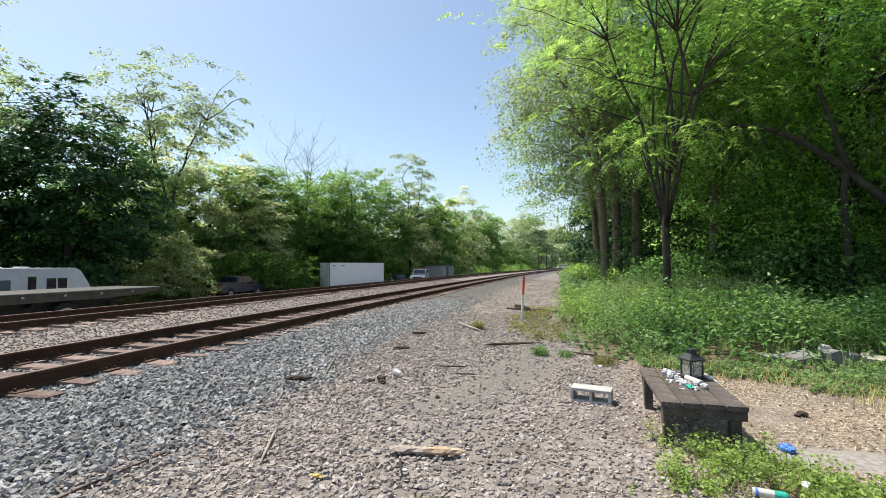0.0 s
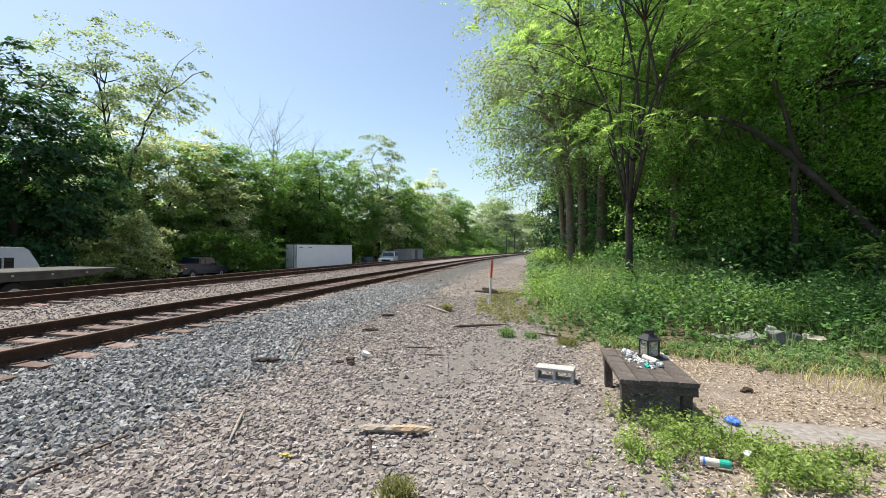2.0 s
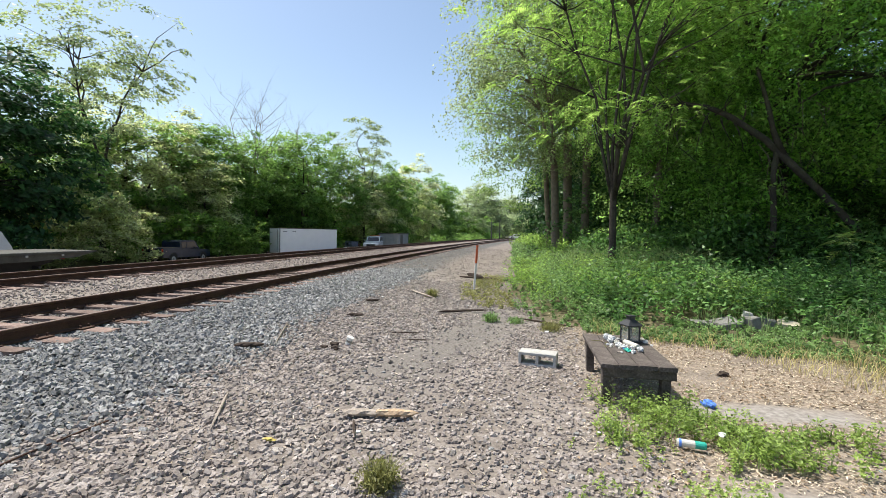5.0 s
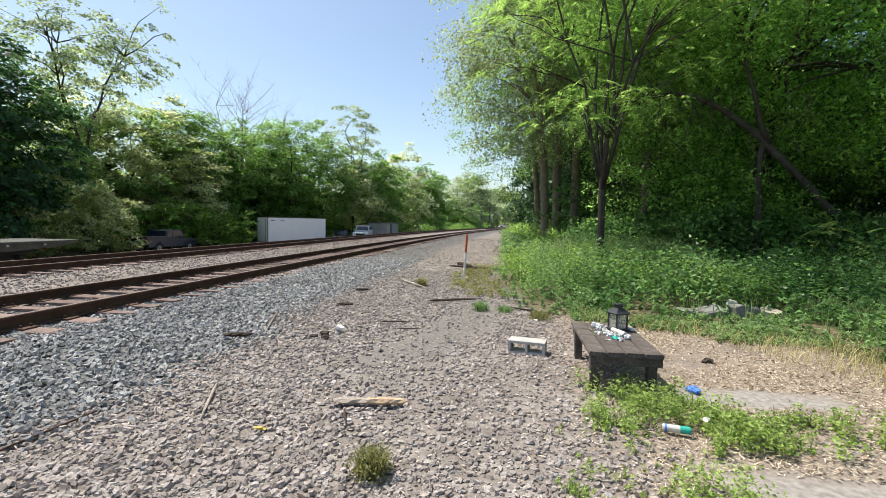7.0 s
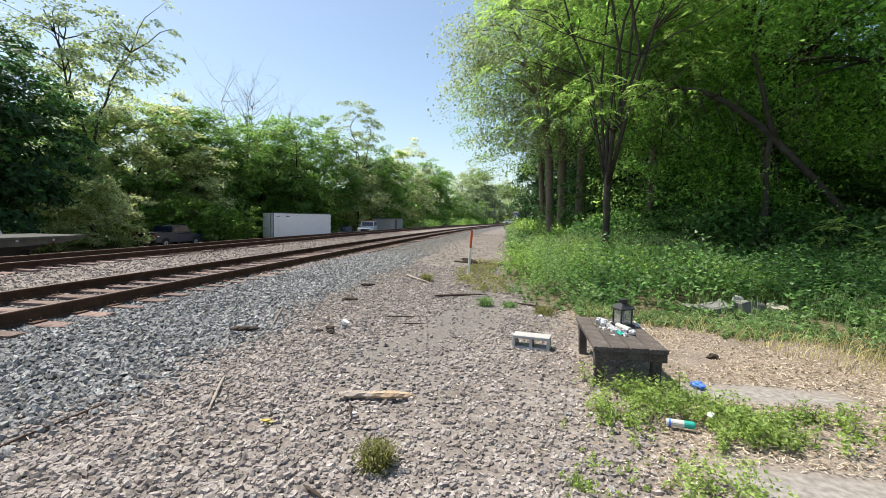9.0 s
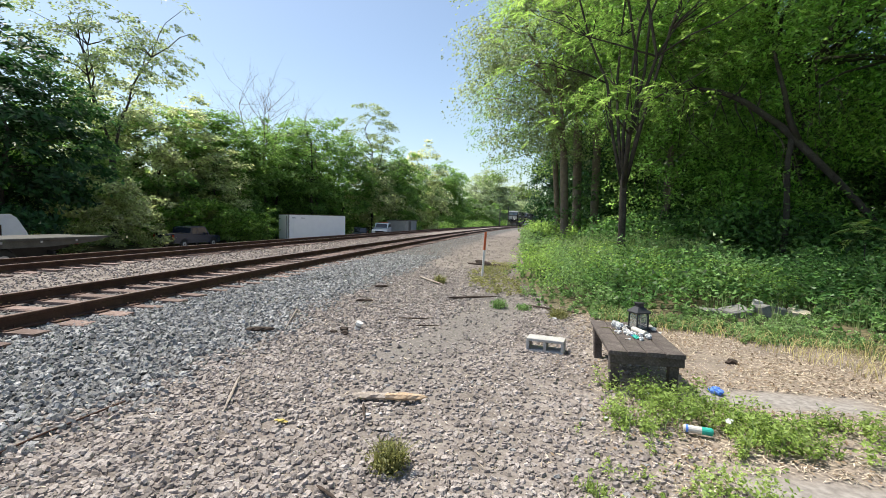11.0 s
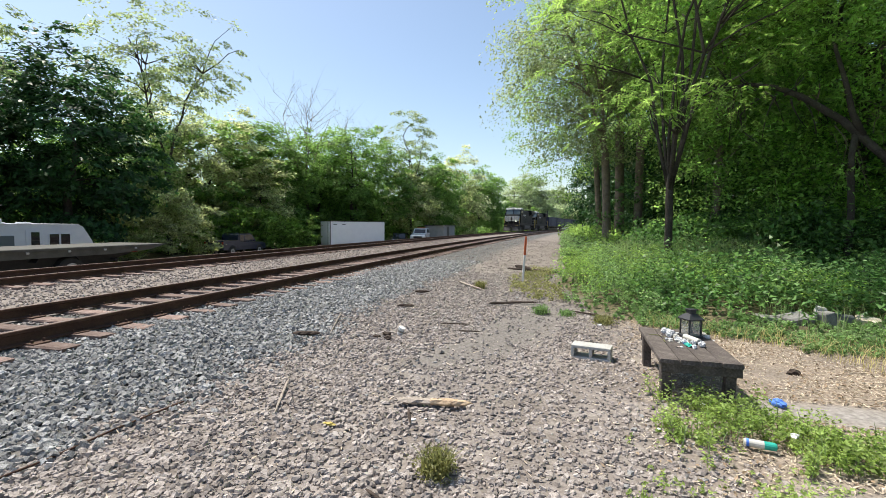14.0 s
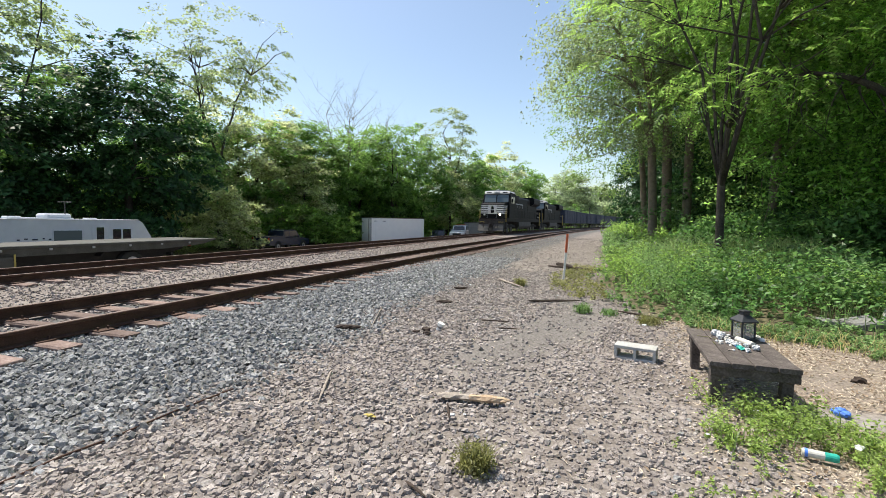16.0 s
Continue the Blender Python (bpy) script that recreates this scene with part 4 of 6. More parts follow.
BLACKMETAL = material("black_painted_metal", ((0.02, 0.021, 0.024), (0.045, 0.047, 0.052)), 12.0, 0.5, bump=0.1, fine=120.0)
WHITE = material("white_plastic", ((0.48, 0.49, 0.5), (0.7, 0.7, 0.7)), 12.0, 0.5, bump=0.1, fine=60.0)
WAX = material("dirty_wax", ((0.42, 0.40, 0.36), (0.62, 0.60, 0.55)), 12.0, 0.5, bump=0.1, fine=60.0)
TEAL = material("teal_wrapper", ((0.02, 0.28, 0.22), (0.04, 0.42, 0.33)), 9.0, 0.4, bump=0.1, fine=60.0)
BLUE = material("blue_plastic", ((0.05, 0.14, 0.55), (0.14, 0.3, 0.78)), 12.0, 0.4, bump=0.2, fine=60.0)
YELLOW = material("yellow_paint", ((0.38, 0.29, 0.07), (0.54, 0.42, 0.13)), 8.0, 0.5, bump=0.1, fine=60.0)
ORANGE = material("faded_orange_paint", ((0.42, 0.085, 0.035), (0.58, 0.13, 0.05)), 12.0, 0.6, bump=0.1, fine=60.0)
STAKEWHITE = material("chalky_white_paint", ((0.62, 0.59, 0.56), (0.78, 0.76, 0.74)), 14.0, 0.7, bump=0.2, fine=60.0)
CLEAR = clear_pane("smoky_clear_pane", (0.45, 0.44, 0.40), 0.3)


def gz(x, y):
    return float(ground_z(x, y))


def crumple(size, seed, flat=1.0, sub=2, rough=0.35):
    """A crumpled lump."""
    r = np.random.RandomState(seed)
    b = bmesh.new()
    bmesh.ops.create_icosphere(b, subdivisions=sub, radius=1)
    for v in b.verts:
        v.co *= 1 + r.uniform(-rough, rough)
    b.verts.index_update()
    sh = Shape()
    sh.add([Vector((v.co.x * size[0], v.co.y * size[1], v.co.z * size[2] * flat)) for v in b.verts], [tuple(v.index for v in f.verts) for f in b.faces])
    b.free()
    return sh


def rough_board(length, width, thick, seed, ch=0.006):
    """A board along y with slightly worn, uneven edges."""
    r = random.Random(seed)
    sh = Shape()
    n = 7
    prof = [(-width / 2 + ch, -thick / 2), (width / 2 - ch, -thick / 2), (width / 2, -thick / 2 + ch), (width / 2, thick / 2 - ch), (width / 2 - ch, thick / 2), (-width / 2 + ch, thick / 2), (-width / 2, thick / 2 - ch), (-width / 2, -thick / 2 + ch)]
    vs, fs = [], []
    for i in range(n + 1):
        y = -length / 2 + length * i / n
        w, dz = r.uniform(-0.002, 0.002), r.uniform(-0.002, 0.002)
        vs += [(px * (1 + w * 4), y + r.uniform(-0.003, 0.003) * (i in (0, n)), pz + dz) for px, pz in prof]
    for i in range(n):
        fs += [(i * 8 + k, i * 8 + (k + 1) % 8, (i + 1) * 8 + (k + 1) % 8, (i + 1) * 8 + k) for k in range(8)]
    fs += [tuple(range(8)), tuple(range(n * 8, n * 8 + 8))]
    return sh.add(vs, fs)


# low wooden table
TX, TY, TW, TL, TOP = 1.05, 4.32, 0.58, 1.14, 0.165
tz = gz(TX, TY)
table = thing("low_table", "low weathered dark wooden table standing in weeds", "table", pose(TX, TY, tz, 0, 0, -1.5))
top = TOP - tz
for i in range(4):
    part("board", rough_board(TL + (0.01, -0.01, 0.0, 0.006)[i], 0.14, 0.035, 200 + i), OLDWOOD, table, m=pose(-0.2175 + 0.145 * i, (0.004, -0.003, 0.006, 0)[i], top - 0.0175, 0, (1.2, 0, 0.5, -0.4)[i], 0))
for k, (yy, n) in enumerate(((-TL / 2 + 0.05, "apron"), (TL / 2 - 0.05, "apron"))):
    part(n, rough_board(TW - 0.02, 0.075, 0.038, 210 + k), OLDWOOD, table, m=pose(0.01, yy, top - 0.075, 0, 90, 90))
for k, xx in enumerate((-TW / 2 + 0.06, TW / 2 - 0.06)):
    part("side_rail", rough_board(TL - 0.16, 0.06, 0.036, 215 + k), OLDWOOD, table, m=pose(xx, 0, top - 0.068, 0, 90, 0))
for k, (xx, yy) in enumerate(((-0.22, -0.46), (0.22, -0.46), (-0.22, 0.46), (0.22, 0.46))):
    part("leg", Shape().box((0, 0, (top - 0.04) / 2 - 0.015), (0.075, 0.075, top - 0.03), 0.006), OLDWOOD, table, m=pose(xx, yy, 0, 0, -2 if xx < 0 else 2, 0))

# lantern on the table
lx, ly = 1.17, 4.58
lantern = thing("lantern", "square black metal lantern with glass sides on the table", "lantern", pose(lx, ly, TOP + 0.002, 0, 0, 24))
W, H = 0.132, 0.14
part("base", Shape().box((0, 0, 0.012), (W + 0.02, W + 0.02, 0.024), 0.004), BLACKMETAL, lantern)
for sx in (-1, 1):
    for sy in (-1, 1):
        part("corner_post", Shape().box((sx * (W / 2 - 0.007), sy * (W / 2 - 0.007), 0.024 + H / 2), (0.014, 0.014, H), 0.002), BLACKMETAL, lantern)
for k in range(4):
    p = part("glass_pane", Shape().box((0, W / 2 - 0.007, 0.024 + H / 2), (W - 0.03, 0.003, H - 0.004)), CLEAR, lantern, "dusty glass pane", m=pose(0, 0, 0, 0, 0, 90 * k))
roof = Shape().box((0, 0, 0.024 + H + 0.008), (W + 0.025, W + 0.025, 0.016), 0.004)
z0, z1, a, b = 0.024 + H + 0.016, 0.024 + H + 0.058, W / 2 + 0.008, 0.032
roof.add([(-a, -a, z0), (a, -a, z0), (a, a, z0), (-a, a, z0), (-b, -b, z1), (b, -b, z1), (b, b, z1), (-b, b, z1)], [(0, 1, 5, 4), (1, 2, 6, 5), (2, 3, 7, 6), (3, 0, 4, 7), (4, 5, 6, 7), (3, 2, 1, 0)])
part("roof", roof, BLACKMETAL, lantern)
part("chimney", Shape().box((0, 0, z1 + 0.016), (0.06, 0.06, 0.032), 0.004), BLACKMETAL, lantern)
part("cap", Shape().box((0, 0, z1 + 0.036), (0.075, 0.075, 0.01), 0.003), BLACKMETAL, lantern)

# litter on the table
for k, (dx, dy, s, mat, lab) in enumerate(((-0.07, 0.36, 0.030, WHITE, "crumpled white paper flower"), (-0.04, 0.29, 0.028, WHITE, "crumpled white paper flower"), (-0.07, 0.22, 0.024, WHITE, "crumpled white paper flower"), (-0.02, 0.17, 0.022, WAX, "faded off-white paper flower"), (-0.03, 0.05, 0.024, WHITE, "crumpled white paper flower"), (0.12, -0.09, 0.024, WHITE, "small white plastic cup lying on its side"), (0.045, -0.16, 0.017, WHITE, "small white plastic cup"), (0.25, 0.33, 0.020, WAX, "faded off-white paper flower"), (0.0, 0.0, 0.02, WHITE, "crumpled white paper flower"), (0.26, 0.25, 0.017, WHITE, "crumpled white paper flower"), (0.07, -0.02, 0.019, WHITE, "crumpled white paper flower"))):
    t = tagged(part("paper_flower", crumple((s * 1.2, s * 1.0, s * 0.95), 300 + k, sub=3, rough=0.3), mat), lab + " on the low table", "litter", "litter on the table")
    t.matrix_basis = pose(TX + dx, TY + dy, TOP + s * 0.85, 0, 0, 40 * k)
r = random.Random(350)
for k in range(34):
    s = r.uniform(0.006, 0.015)
    t = tagged(part("scrap", crumple((s * 1.6, s, s * 0.8), 360 + k, sub=1, rough=0.5), (WHITE, WAX, WHITE, TEAL if k == 6 else BLUE if k == 11 else STICK)[k % 4]), "small scrap of paper or petal on the low table", "litter", "litter on the table")
    t.matrix_basis = pose(TX + 0.0 + max(-0.25, min(0.25, r.gauss(0, 0.09))), TY + 0.12 + max(-0.3, min(0.3, r.gauss(0, 0.14))), TOP + s * 0.6, 0, 0, r.uniform(0, 180))
t = thing("candle", "tall off-white candle lying on the table", "candle", pose(TX + 0.085, TY + 0.07, TOP + 0.026, 0, 0, 20))
part("wax", Shape().tube([(0, -0.10, 0), (0, 0.10, 0)], 0.024, 14), WAX, t, smooth=False)
part("wick", Shape().tube([(0, 0.10, 0), (0, 0.112, 0.004)], 0.002, 5), BLACKMETAL, t)
t = tagged(part("wrapper", crumple((0.022, 0.05, 0.014), 320, rough=0.4), TEAL), "crumpled teal wrapper on the low table", "litter", "litter on the table")
t.matrix_basis = pose(TX + 0.012, TY - 0.08, TOP + 0.012, 0, 0, 5)
for k in range(9):
    r = random.Random(330 + k)
    xx, yy, rz = TX + r.uniform(-0.18, 0.12), TY + r.uniform(-0.08, 0.36), r.uniform(0, 180)
    t = tagged(part("flower_stem", Shape().tube([(-0.05, 0, 0), (0, 0.006, 0.004), (0.06, 0, 0)], [0.003, 0.003, 0.002], 5), (OLIVE, STICK)[k % 2]), "dry flower stem lying on the low table", "stem", "litter on the table")
    t.matrix_basis = pose(xx, yy, TOP + 0.004, 0, 0, rz)

# concrete block with two cores, on its side
blk = thing("concrete_block", "pale hollow concrete block with two cores lying on gravel", "concrete block", pose(0.33, 4.90, gz(0.3, 4.9) - 0.004, 0, 0, -12))
core = Shape()
core.box((0, 0, 0.131), (0.39, 0.19, 0.030), 0.004).box((0, 0, 0.015), (0.39, 0.19, 0.030), 0.004)
for xx in (-0.18, 0, 0.18):
    core.box((xx, 0, 0.073), (0.03, 0.186, 0.0865), 0.003)
part("body", core, CONCRETE, blk)

# marker stake
st = thing("marker_stake", "slim white wooden marker stake with an orange top", "stake", pose(-0.84, 11.3, gz(-0.84, 11.3) - 0.05, 0, 3.4, 20))
part("shaft", Shape().box((0, 0, 0.35), (0.05, 0.028, 0.70), 0.004), STAKEWHITE, st, "white painted shaft")
part("painted_top", Shape().box((0, 0, 0.925), (0.052, 0.030, 0.45), 0.005), ORANGE, st, "faded orange painted top")


def wood_piece(name, label, a, b, w, h, mat, seed, group=""):
    """A splintered length of wood from a to b (plan points)."""
    r = random.Random(seed)
    L = math.dist(a, b)
    sh = Shape()
    n, m = 8, 7
    vs, fs = [], []
    for i in range(n + 1):
        tt = i / n
        k = (0.55 + 0.45 * math.sin(math.pi * min(1, 0.15 + tt * 0.85))) * (0.6 if i in (0, n) else 1)
        for q in range(m):
            an = 6.283 * q / m
            vs.append((math.cos(an) * w / 2 * k * r.uniform(0.75, 1.15), -L / 2 + L * tt + r.uniform(-0.03, 0.03) * (i in (0, n)), h / 2 + math.sin(an) * h / 2 * k * r.uniform(0.75, 1.1)))
    for i in range(n):
        fs += [(i * m + q, i * m + (q + 1) % m, (i + 1) * m + (q + 1) % m, (i + 1) * m + q) for q in range(m)]
    fs += [tuple(range(m)), tuple(range(n * m, n * m + m))]
    sh.add(vs, fs)
    ob = tagged(part(name, sh, mat), label, "wood" if w > 0.03 else "stick", group)
    cx, cy = (a[0] + b[0]) / 2, (a[1] + b[1]) / 2
    ob.matrix_basis = pose(cx, cy, gz(cx, cy) + 0.018, 0, 0, math.degrees(math.atan2(-(b[0] - a[0]), b[1] - a[1])))
    return ob


wood_piece("split_log", "splintered pale wooden plank lying on gravel", (-1.17, 3.16), (-0.90, 3.19), 0.09, 0.055, STICK, 401)
wood_piece("split_log", "splintered reddish wooden plank end lying on gravel", (-0.96, 3.18), (-0.64, 3.23), 0.08, 0.06, SPLITWOOD, 402)
wood_piece("stick", "thin grey stick on the gravel", (-2.25, 3.40), (-1.95, 2.75), 0.022, 0.022, STICK, 403, "sticks on the gravel")
wood_piece("stick", "thin dark stick beside the plank", (-1.06, 3.05), (-0.97, 2.82), 0.02, 0.018, DARKWOOD, 404, "sticks on the gravel")
wood_piece("branch", "long pale bare branch on the gravel", (-2.27, 10.5), (-1.49, 9.28), 0.05, 0.045, STICK, 405, "sticks on the gravel")
wood_piece("stick", "thin pale stick on the ballast", (-3.15, 6.2), (-2.7, 5.0), 0.022, 0.03, STICK, 406, "sticks on the gravel")
wood_piece("wood_block", "short dark wooden block on the ballast", (-3.08, 4.82), (-2.80, 4.90), 0.10, 0.06, DARKWOOD, 407)
wood_piece("stick", "dark stick on the gravel", (-1.55, 5.95), (-1.15, 6.0), 0.025, 0.02, DARKWOOD, 408, "sticks on the gravel")
wood_piece("stick", "dark stick on the gravel", (-1.25, 5.6), (-0.95, 5.65), 0.02, 0.018, DARKWOOD, 409, "sticks on the gravel")
wood_piece("branch", "dark fallen branch by the grass", (-1.15, 7.7), (-0.35, 8.05), 0.05, 0.045, DARKWOOD, 410, "sticks on the gravel")
wood_piece("branch", "dark fallen branch behind the stake", (-1.5, 14.2), (0.1, 13.4), 0.08, 0.08, DARKWOOD, 411, "sticks on the gravel")
wood_piece("branch", "dark fallen branch by the stake", (-1.3, 14.6), (-0.75, 13.6), 0.06, 0.16, DARKWOOD, 412, "sticks on the gravel")
wood_piece("stick", "dead twig in the weeds' edge", (0.2, 7.4), (0.95, 6.9), 0.03, 0.03, DARKWOOD, 413, "sticks on the gravel")
wood_piece("stick", "pale stick in the near gravel", (-0.78, 1.98), (-0.55, 1.86), 0.018, 0.016, STICK, 414, "sticks on the gravel")
wood_piece("stick", "brown stick in the near gravel", (-0.95, 2.05), (-0.8, 1.95), 0.02, 0.016, DARKWOOD, 415, "sticks on the gravel")
wood_piece("wood_block", "dark clod of wood on the ballast", (-2.55, 7.05), (-2.3, 7.1), 0.09, 0.05, DARKWOOD, 416)
wood_piece("wood_block", "dark wood scrap on the gravel", (-2.72, 8.6), (-2.5, 8.7), 0.1, 0.06, DARKWOOD, 417)
rod = tagged(part("rusty_rod", Shape().tube([(-2.85, 1.34, 0.000), (-2.84, 1.62, 0.006), (-2.81, 1.88, 0.000), (-2.79, 2.25, 0.006), (-2.74, 2.81, 0.000)], 0.007, 6), RUST), "long rusty steel rod half buried in stones", "rod")
rod.matrix_basis = pose(0, 0, gz(-2.3, 2.2) + 0.013)

# white cup and clods, can, bag, scraps
t = thing("paper_cup", "crushed white paper cup lying on gravel", "cup", pose(-1.90, 5.3, gz(-1.9, 5.3) + 0.05, 14, 20, 30))
part("cup", Shape().tube([(0, 0, -0.05), (0, 0, 0.045), (0, 0, 0.05)], [0.03, 0.042, 0.045], 12), WHITE, t)
part("printed_band", Shape().tube([(0, 0, -0.012), (0, 0, 0.012)], [0.0372, 0.0398], 12, False), RUBBLE, t, "grey printed band")
for k, (xx, yy, s) in enumerate(((-2.05, 5.2, 0.06), (-1.98, 5.05, 0.05), (-2.13, 5.08, 0.045))):
    c = tagged(part("clod", crumple((s, s * 0.8, s * 0.6), 420 + k), DARKWOOD), "dark clod of tar on the gravel", "clod", "dark clods")
    c.matrix_basis = pose(xx, yy, gz(xx, yy) + s * 0.35)
can = thing("drink_can", "dented tall drink can lying in weeds", "can", pose(1.185, 3.08, gz(1.18, 3.08) + 0.045, 0, 90, -12))
part("can_body", Shape().tube([(0, 0, -0.085), (0, 0, -0.075), (0, 0, 0.02)], [0.019, 0.024, 0.024], 14), WAX, can, "white printed can body")
part("can_end", Shape().tube([(0, 0, 0.0202), (0, 0, 0.075), (0, 0, 0.085)], [0.0245, 0.0245, 0.02], 14), TEAL, can, "teal half of the can")
part("blue_band", Shape().tube([(0, 0, -0.073), (0, 0, -0.058)], 0.0247, 14, False), BLUE, can, "blue band")
bag = tagged(part("plastic_bag", crumple((0.055, 0.04, 0.03), 430, sub=3, rough=0.28), BLUE), "crumpled bright blue plastic bag on the slab edge", "bag")
bag.matrix_basis = pose(1.63, 3.93, gz(1.63, 3.93) + 0.025, 0, 0, -50)
scr = tagged(part("peel", crumple((0.04, 0.022, 0.008), 431), YELLOW), "small yellow scrap on the gravel", "litter")
scr.matrix_basis = pose(-1.49, 2.68, gz(-1.49, 2.68) + 0.025, 0, 14, 30)
scr = tagged(part("dark_clod", crumple((0.05, 0.035, 0.03), 432), DARKWOOD), "dark clod in the straw", "clod")
scr.matrix_basis = pose(2.15, 4.9, gz(2.15, 4.9) + 0.02)
for k, (xx, yy) in enumerate(((0.62, 3.12), (1.02, 3.62), (1.42, 3.2), (2.1, 2.85), (2.6, 3.0), (1.78, 6.0), (2.1, 8.0), (-0.75, 8.6), (0.55, 6.5), (-0.9, 2.95), (-0.98, 2.9), (-2.6, 9.3), (2.9, 3.4))):
    s = 0.010 + 0.008 * (k % 3)
    c = tagged(part("scrap", crumple((s * 1.3, s, s * 0.5), 440 + k, sub=1), WHITE), "small white scrap of litter on the ground", "litter", "white scraps")
    c.matrix_basis = pose(xx, yy, gz(xx, yy) + s * 0.6 + (0.06 if 0.6 < xx < 2.2 and 2.6 < yy < 3.7 else 0.01), 0, 0, 37 * k)


def rubble(label, x, y, s, mat, seed, rx=0, ry=0, rz=0, lift=0.4):
    sh = Shape().box((0, 0, 0), s, min(s) * 0.12)
    r = random.Random(seed)
    sh.v = [tuple(c + r.uniform(-0.06, 0.06) * s[i] for i, c in enumerate(v)) for v in sh.v]
    ob = tagged(part("rubble", sh, mat), label, "rubble", "dumped rubble")
    ob.matrix_basis = pose(x, y, gz(x, y) + s[2] * lift, rx, ry, rz)
    return ob


rubble("grey concrete slab lying in the grass", 3.32, 7.55, (0.36, 0.26, 0.14), RUBBLE, 451, 8, -10, 12)
rubble("upright broken concrete lump in the grass", 3.68, 7.5, (0.15, 0.18, 0.24), RUBBLE, 452, 0, -14, 20)
rubble("pale broken concrete piece in the grass", 3.62, 7.62, (0.12, 0.12, 0.3), CONCRETE, 453, 10, 16, 0)
rubble("dark grey rubble lump in the grass", 3.95, 7.7, (0.24, 0.2, 0.18), RUBBLE, 454, 0, 8, 30)
rubble("thin grey slab flat in the grass", 3.0, 7.6, (0.3, 0.24, 0.08), RUBBLE, 455, 0, 4, -12)
rubble("flat tan stone slab in the grass", 4.3, 7.72, (0.28, 0.24, 0.12), TANSTONE, 456, 12, 6, -20)

# ---- vehicles beyond the tracks ----
RVWHITE = material("white_camper_skin", ((0.50, 0.525, 0.565), (0.62, 0.64, 0.675)), 3.0, 0.45, bump=0.05, fine=40.0)
BOXWHITE = material("white_box_panel", ((0.80, 0.80, 0.81), (0.88, 0.88, 0.88)), 2.0, 0.45, bump=0.05, fine=30.0)
GALV = material("dull_galvanised_steel", ((0.045, 0.044, 0.041), (0.12, 0.118, 0.11)), 3.0, 0.55, 0.3, 0.15, 40.0)
CHASSIS = material("black_chassis", ((0.012, 0.012, 0.013), (0.03, 0.028, 0.027)), 6.0, 0.7, bump=0.2, fine=40.0)
RUBBER = material("tyre_rubber", ((0.018, 0.018, 0.018), (0.035, 0.034, 0.033)), 9.0, 0.85, bump=0.3, fine=60.0)
RIM = material("wheel_rim", ((0.30, 0.30, 0.31), (0.48, 0.48, 0.48)), 9.0, 0.4, 0.5, 0.1, 60.0)
NAVY = material("dark_blue_car_paint", ((0.016, 0.023, 0.045), (0.03, 0.042, 0.075)), 3.0, 0.2, 0.2, 0.0, 40.0, spec=0.6)
DARKCAR = material("dark_green_grey_car_paint", ((0.025, 0.032, 0.036), (0.04, 0.05, 0.055)), 3.0, 0.2, 0.2, 0.0, 40.0, spec=0.6)
CARWHITE = material("white_car_paint", ((0.68, 0.69, 0.70), (0.78, 0.78, 0.78)), 3.0, 0.25, 0.0, 0.0, 40.0, spec=0.6)
TAIL = material("red_lamp_lens", ((0.35, 0.03, 0.02), (0.5, 0.06, 0.03)), 9.0, 0.2, bump=0)
LENS = material("clear_lamp_lens", ((0.55, 0.55, 0.55), (0.75, 0.75, 0.75)), 9.0, 0.15, bump=0)
DARKGLASS = glass("dark_window_glass", (0.018, 0.022, 0.026))
GREYGLASS = glass("grey_curtain_and_sky_glass", (0.10, 0.13, 0.14))
SHED = material("grey_shed_siding", ((0.25, 0.26, 0.25), (0.36, 0.36, 0.34)), 2.0, 0.8, bump=0.2, fine=30.0)


def wheel(parent, x, y, z, rad, width, axis_x=1):
    w = part("wheel", Shape().tube([(-width * 0.5, 0, 0), (-width * 0.42, 0, 0), (width * 0.42, 0, 0), (width * 0.5, 0, 0)], [rad * 0.9, rad, rad, rad * 0.9], 20), RUBBER, parent, m=pose(x, y, z))
    part("rim", Shape().tube([(-width * 0.515, 0, 0), (width * 0.515, 0, 0)], rad * 0.58, 16), RIM, w, "pale steel rim")
    part("hub", Shape().tube([(-width * 0.54, 0, 0), (width * 0.54, 0, 0)], rad * 0.18, 10), CHASSIS, w)
    return w


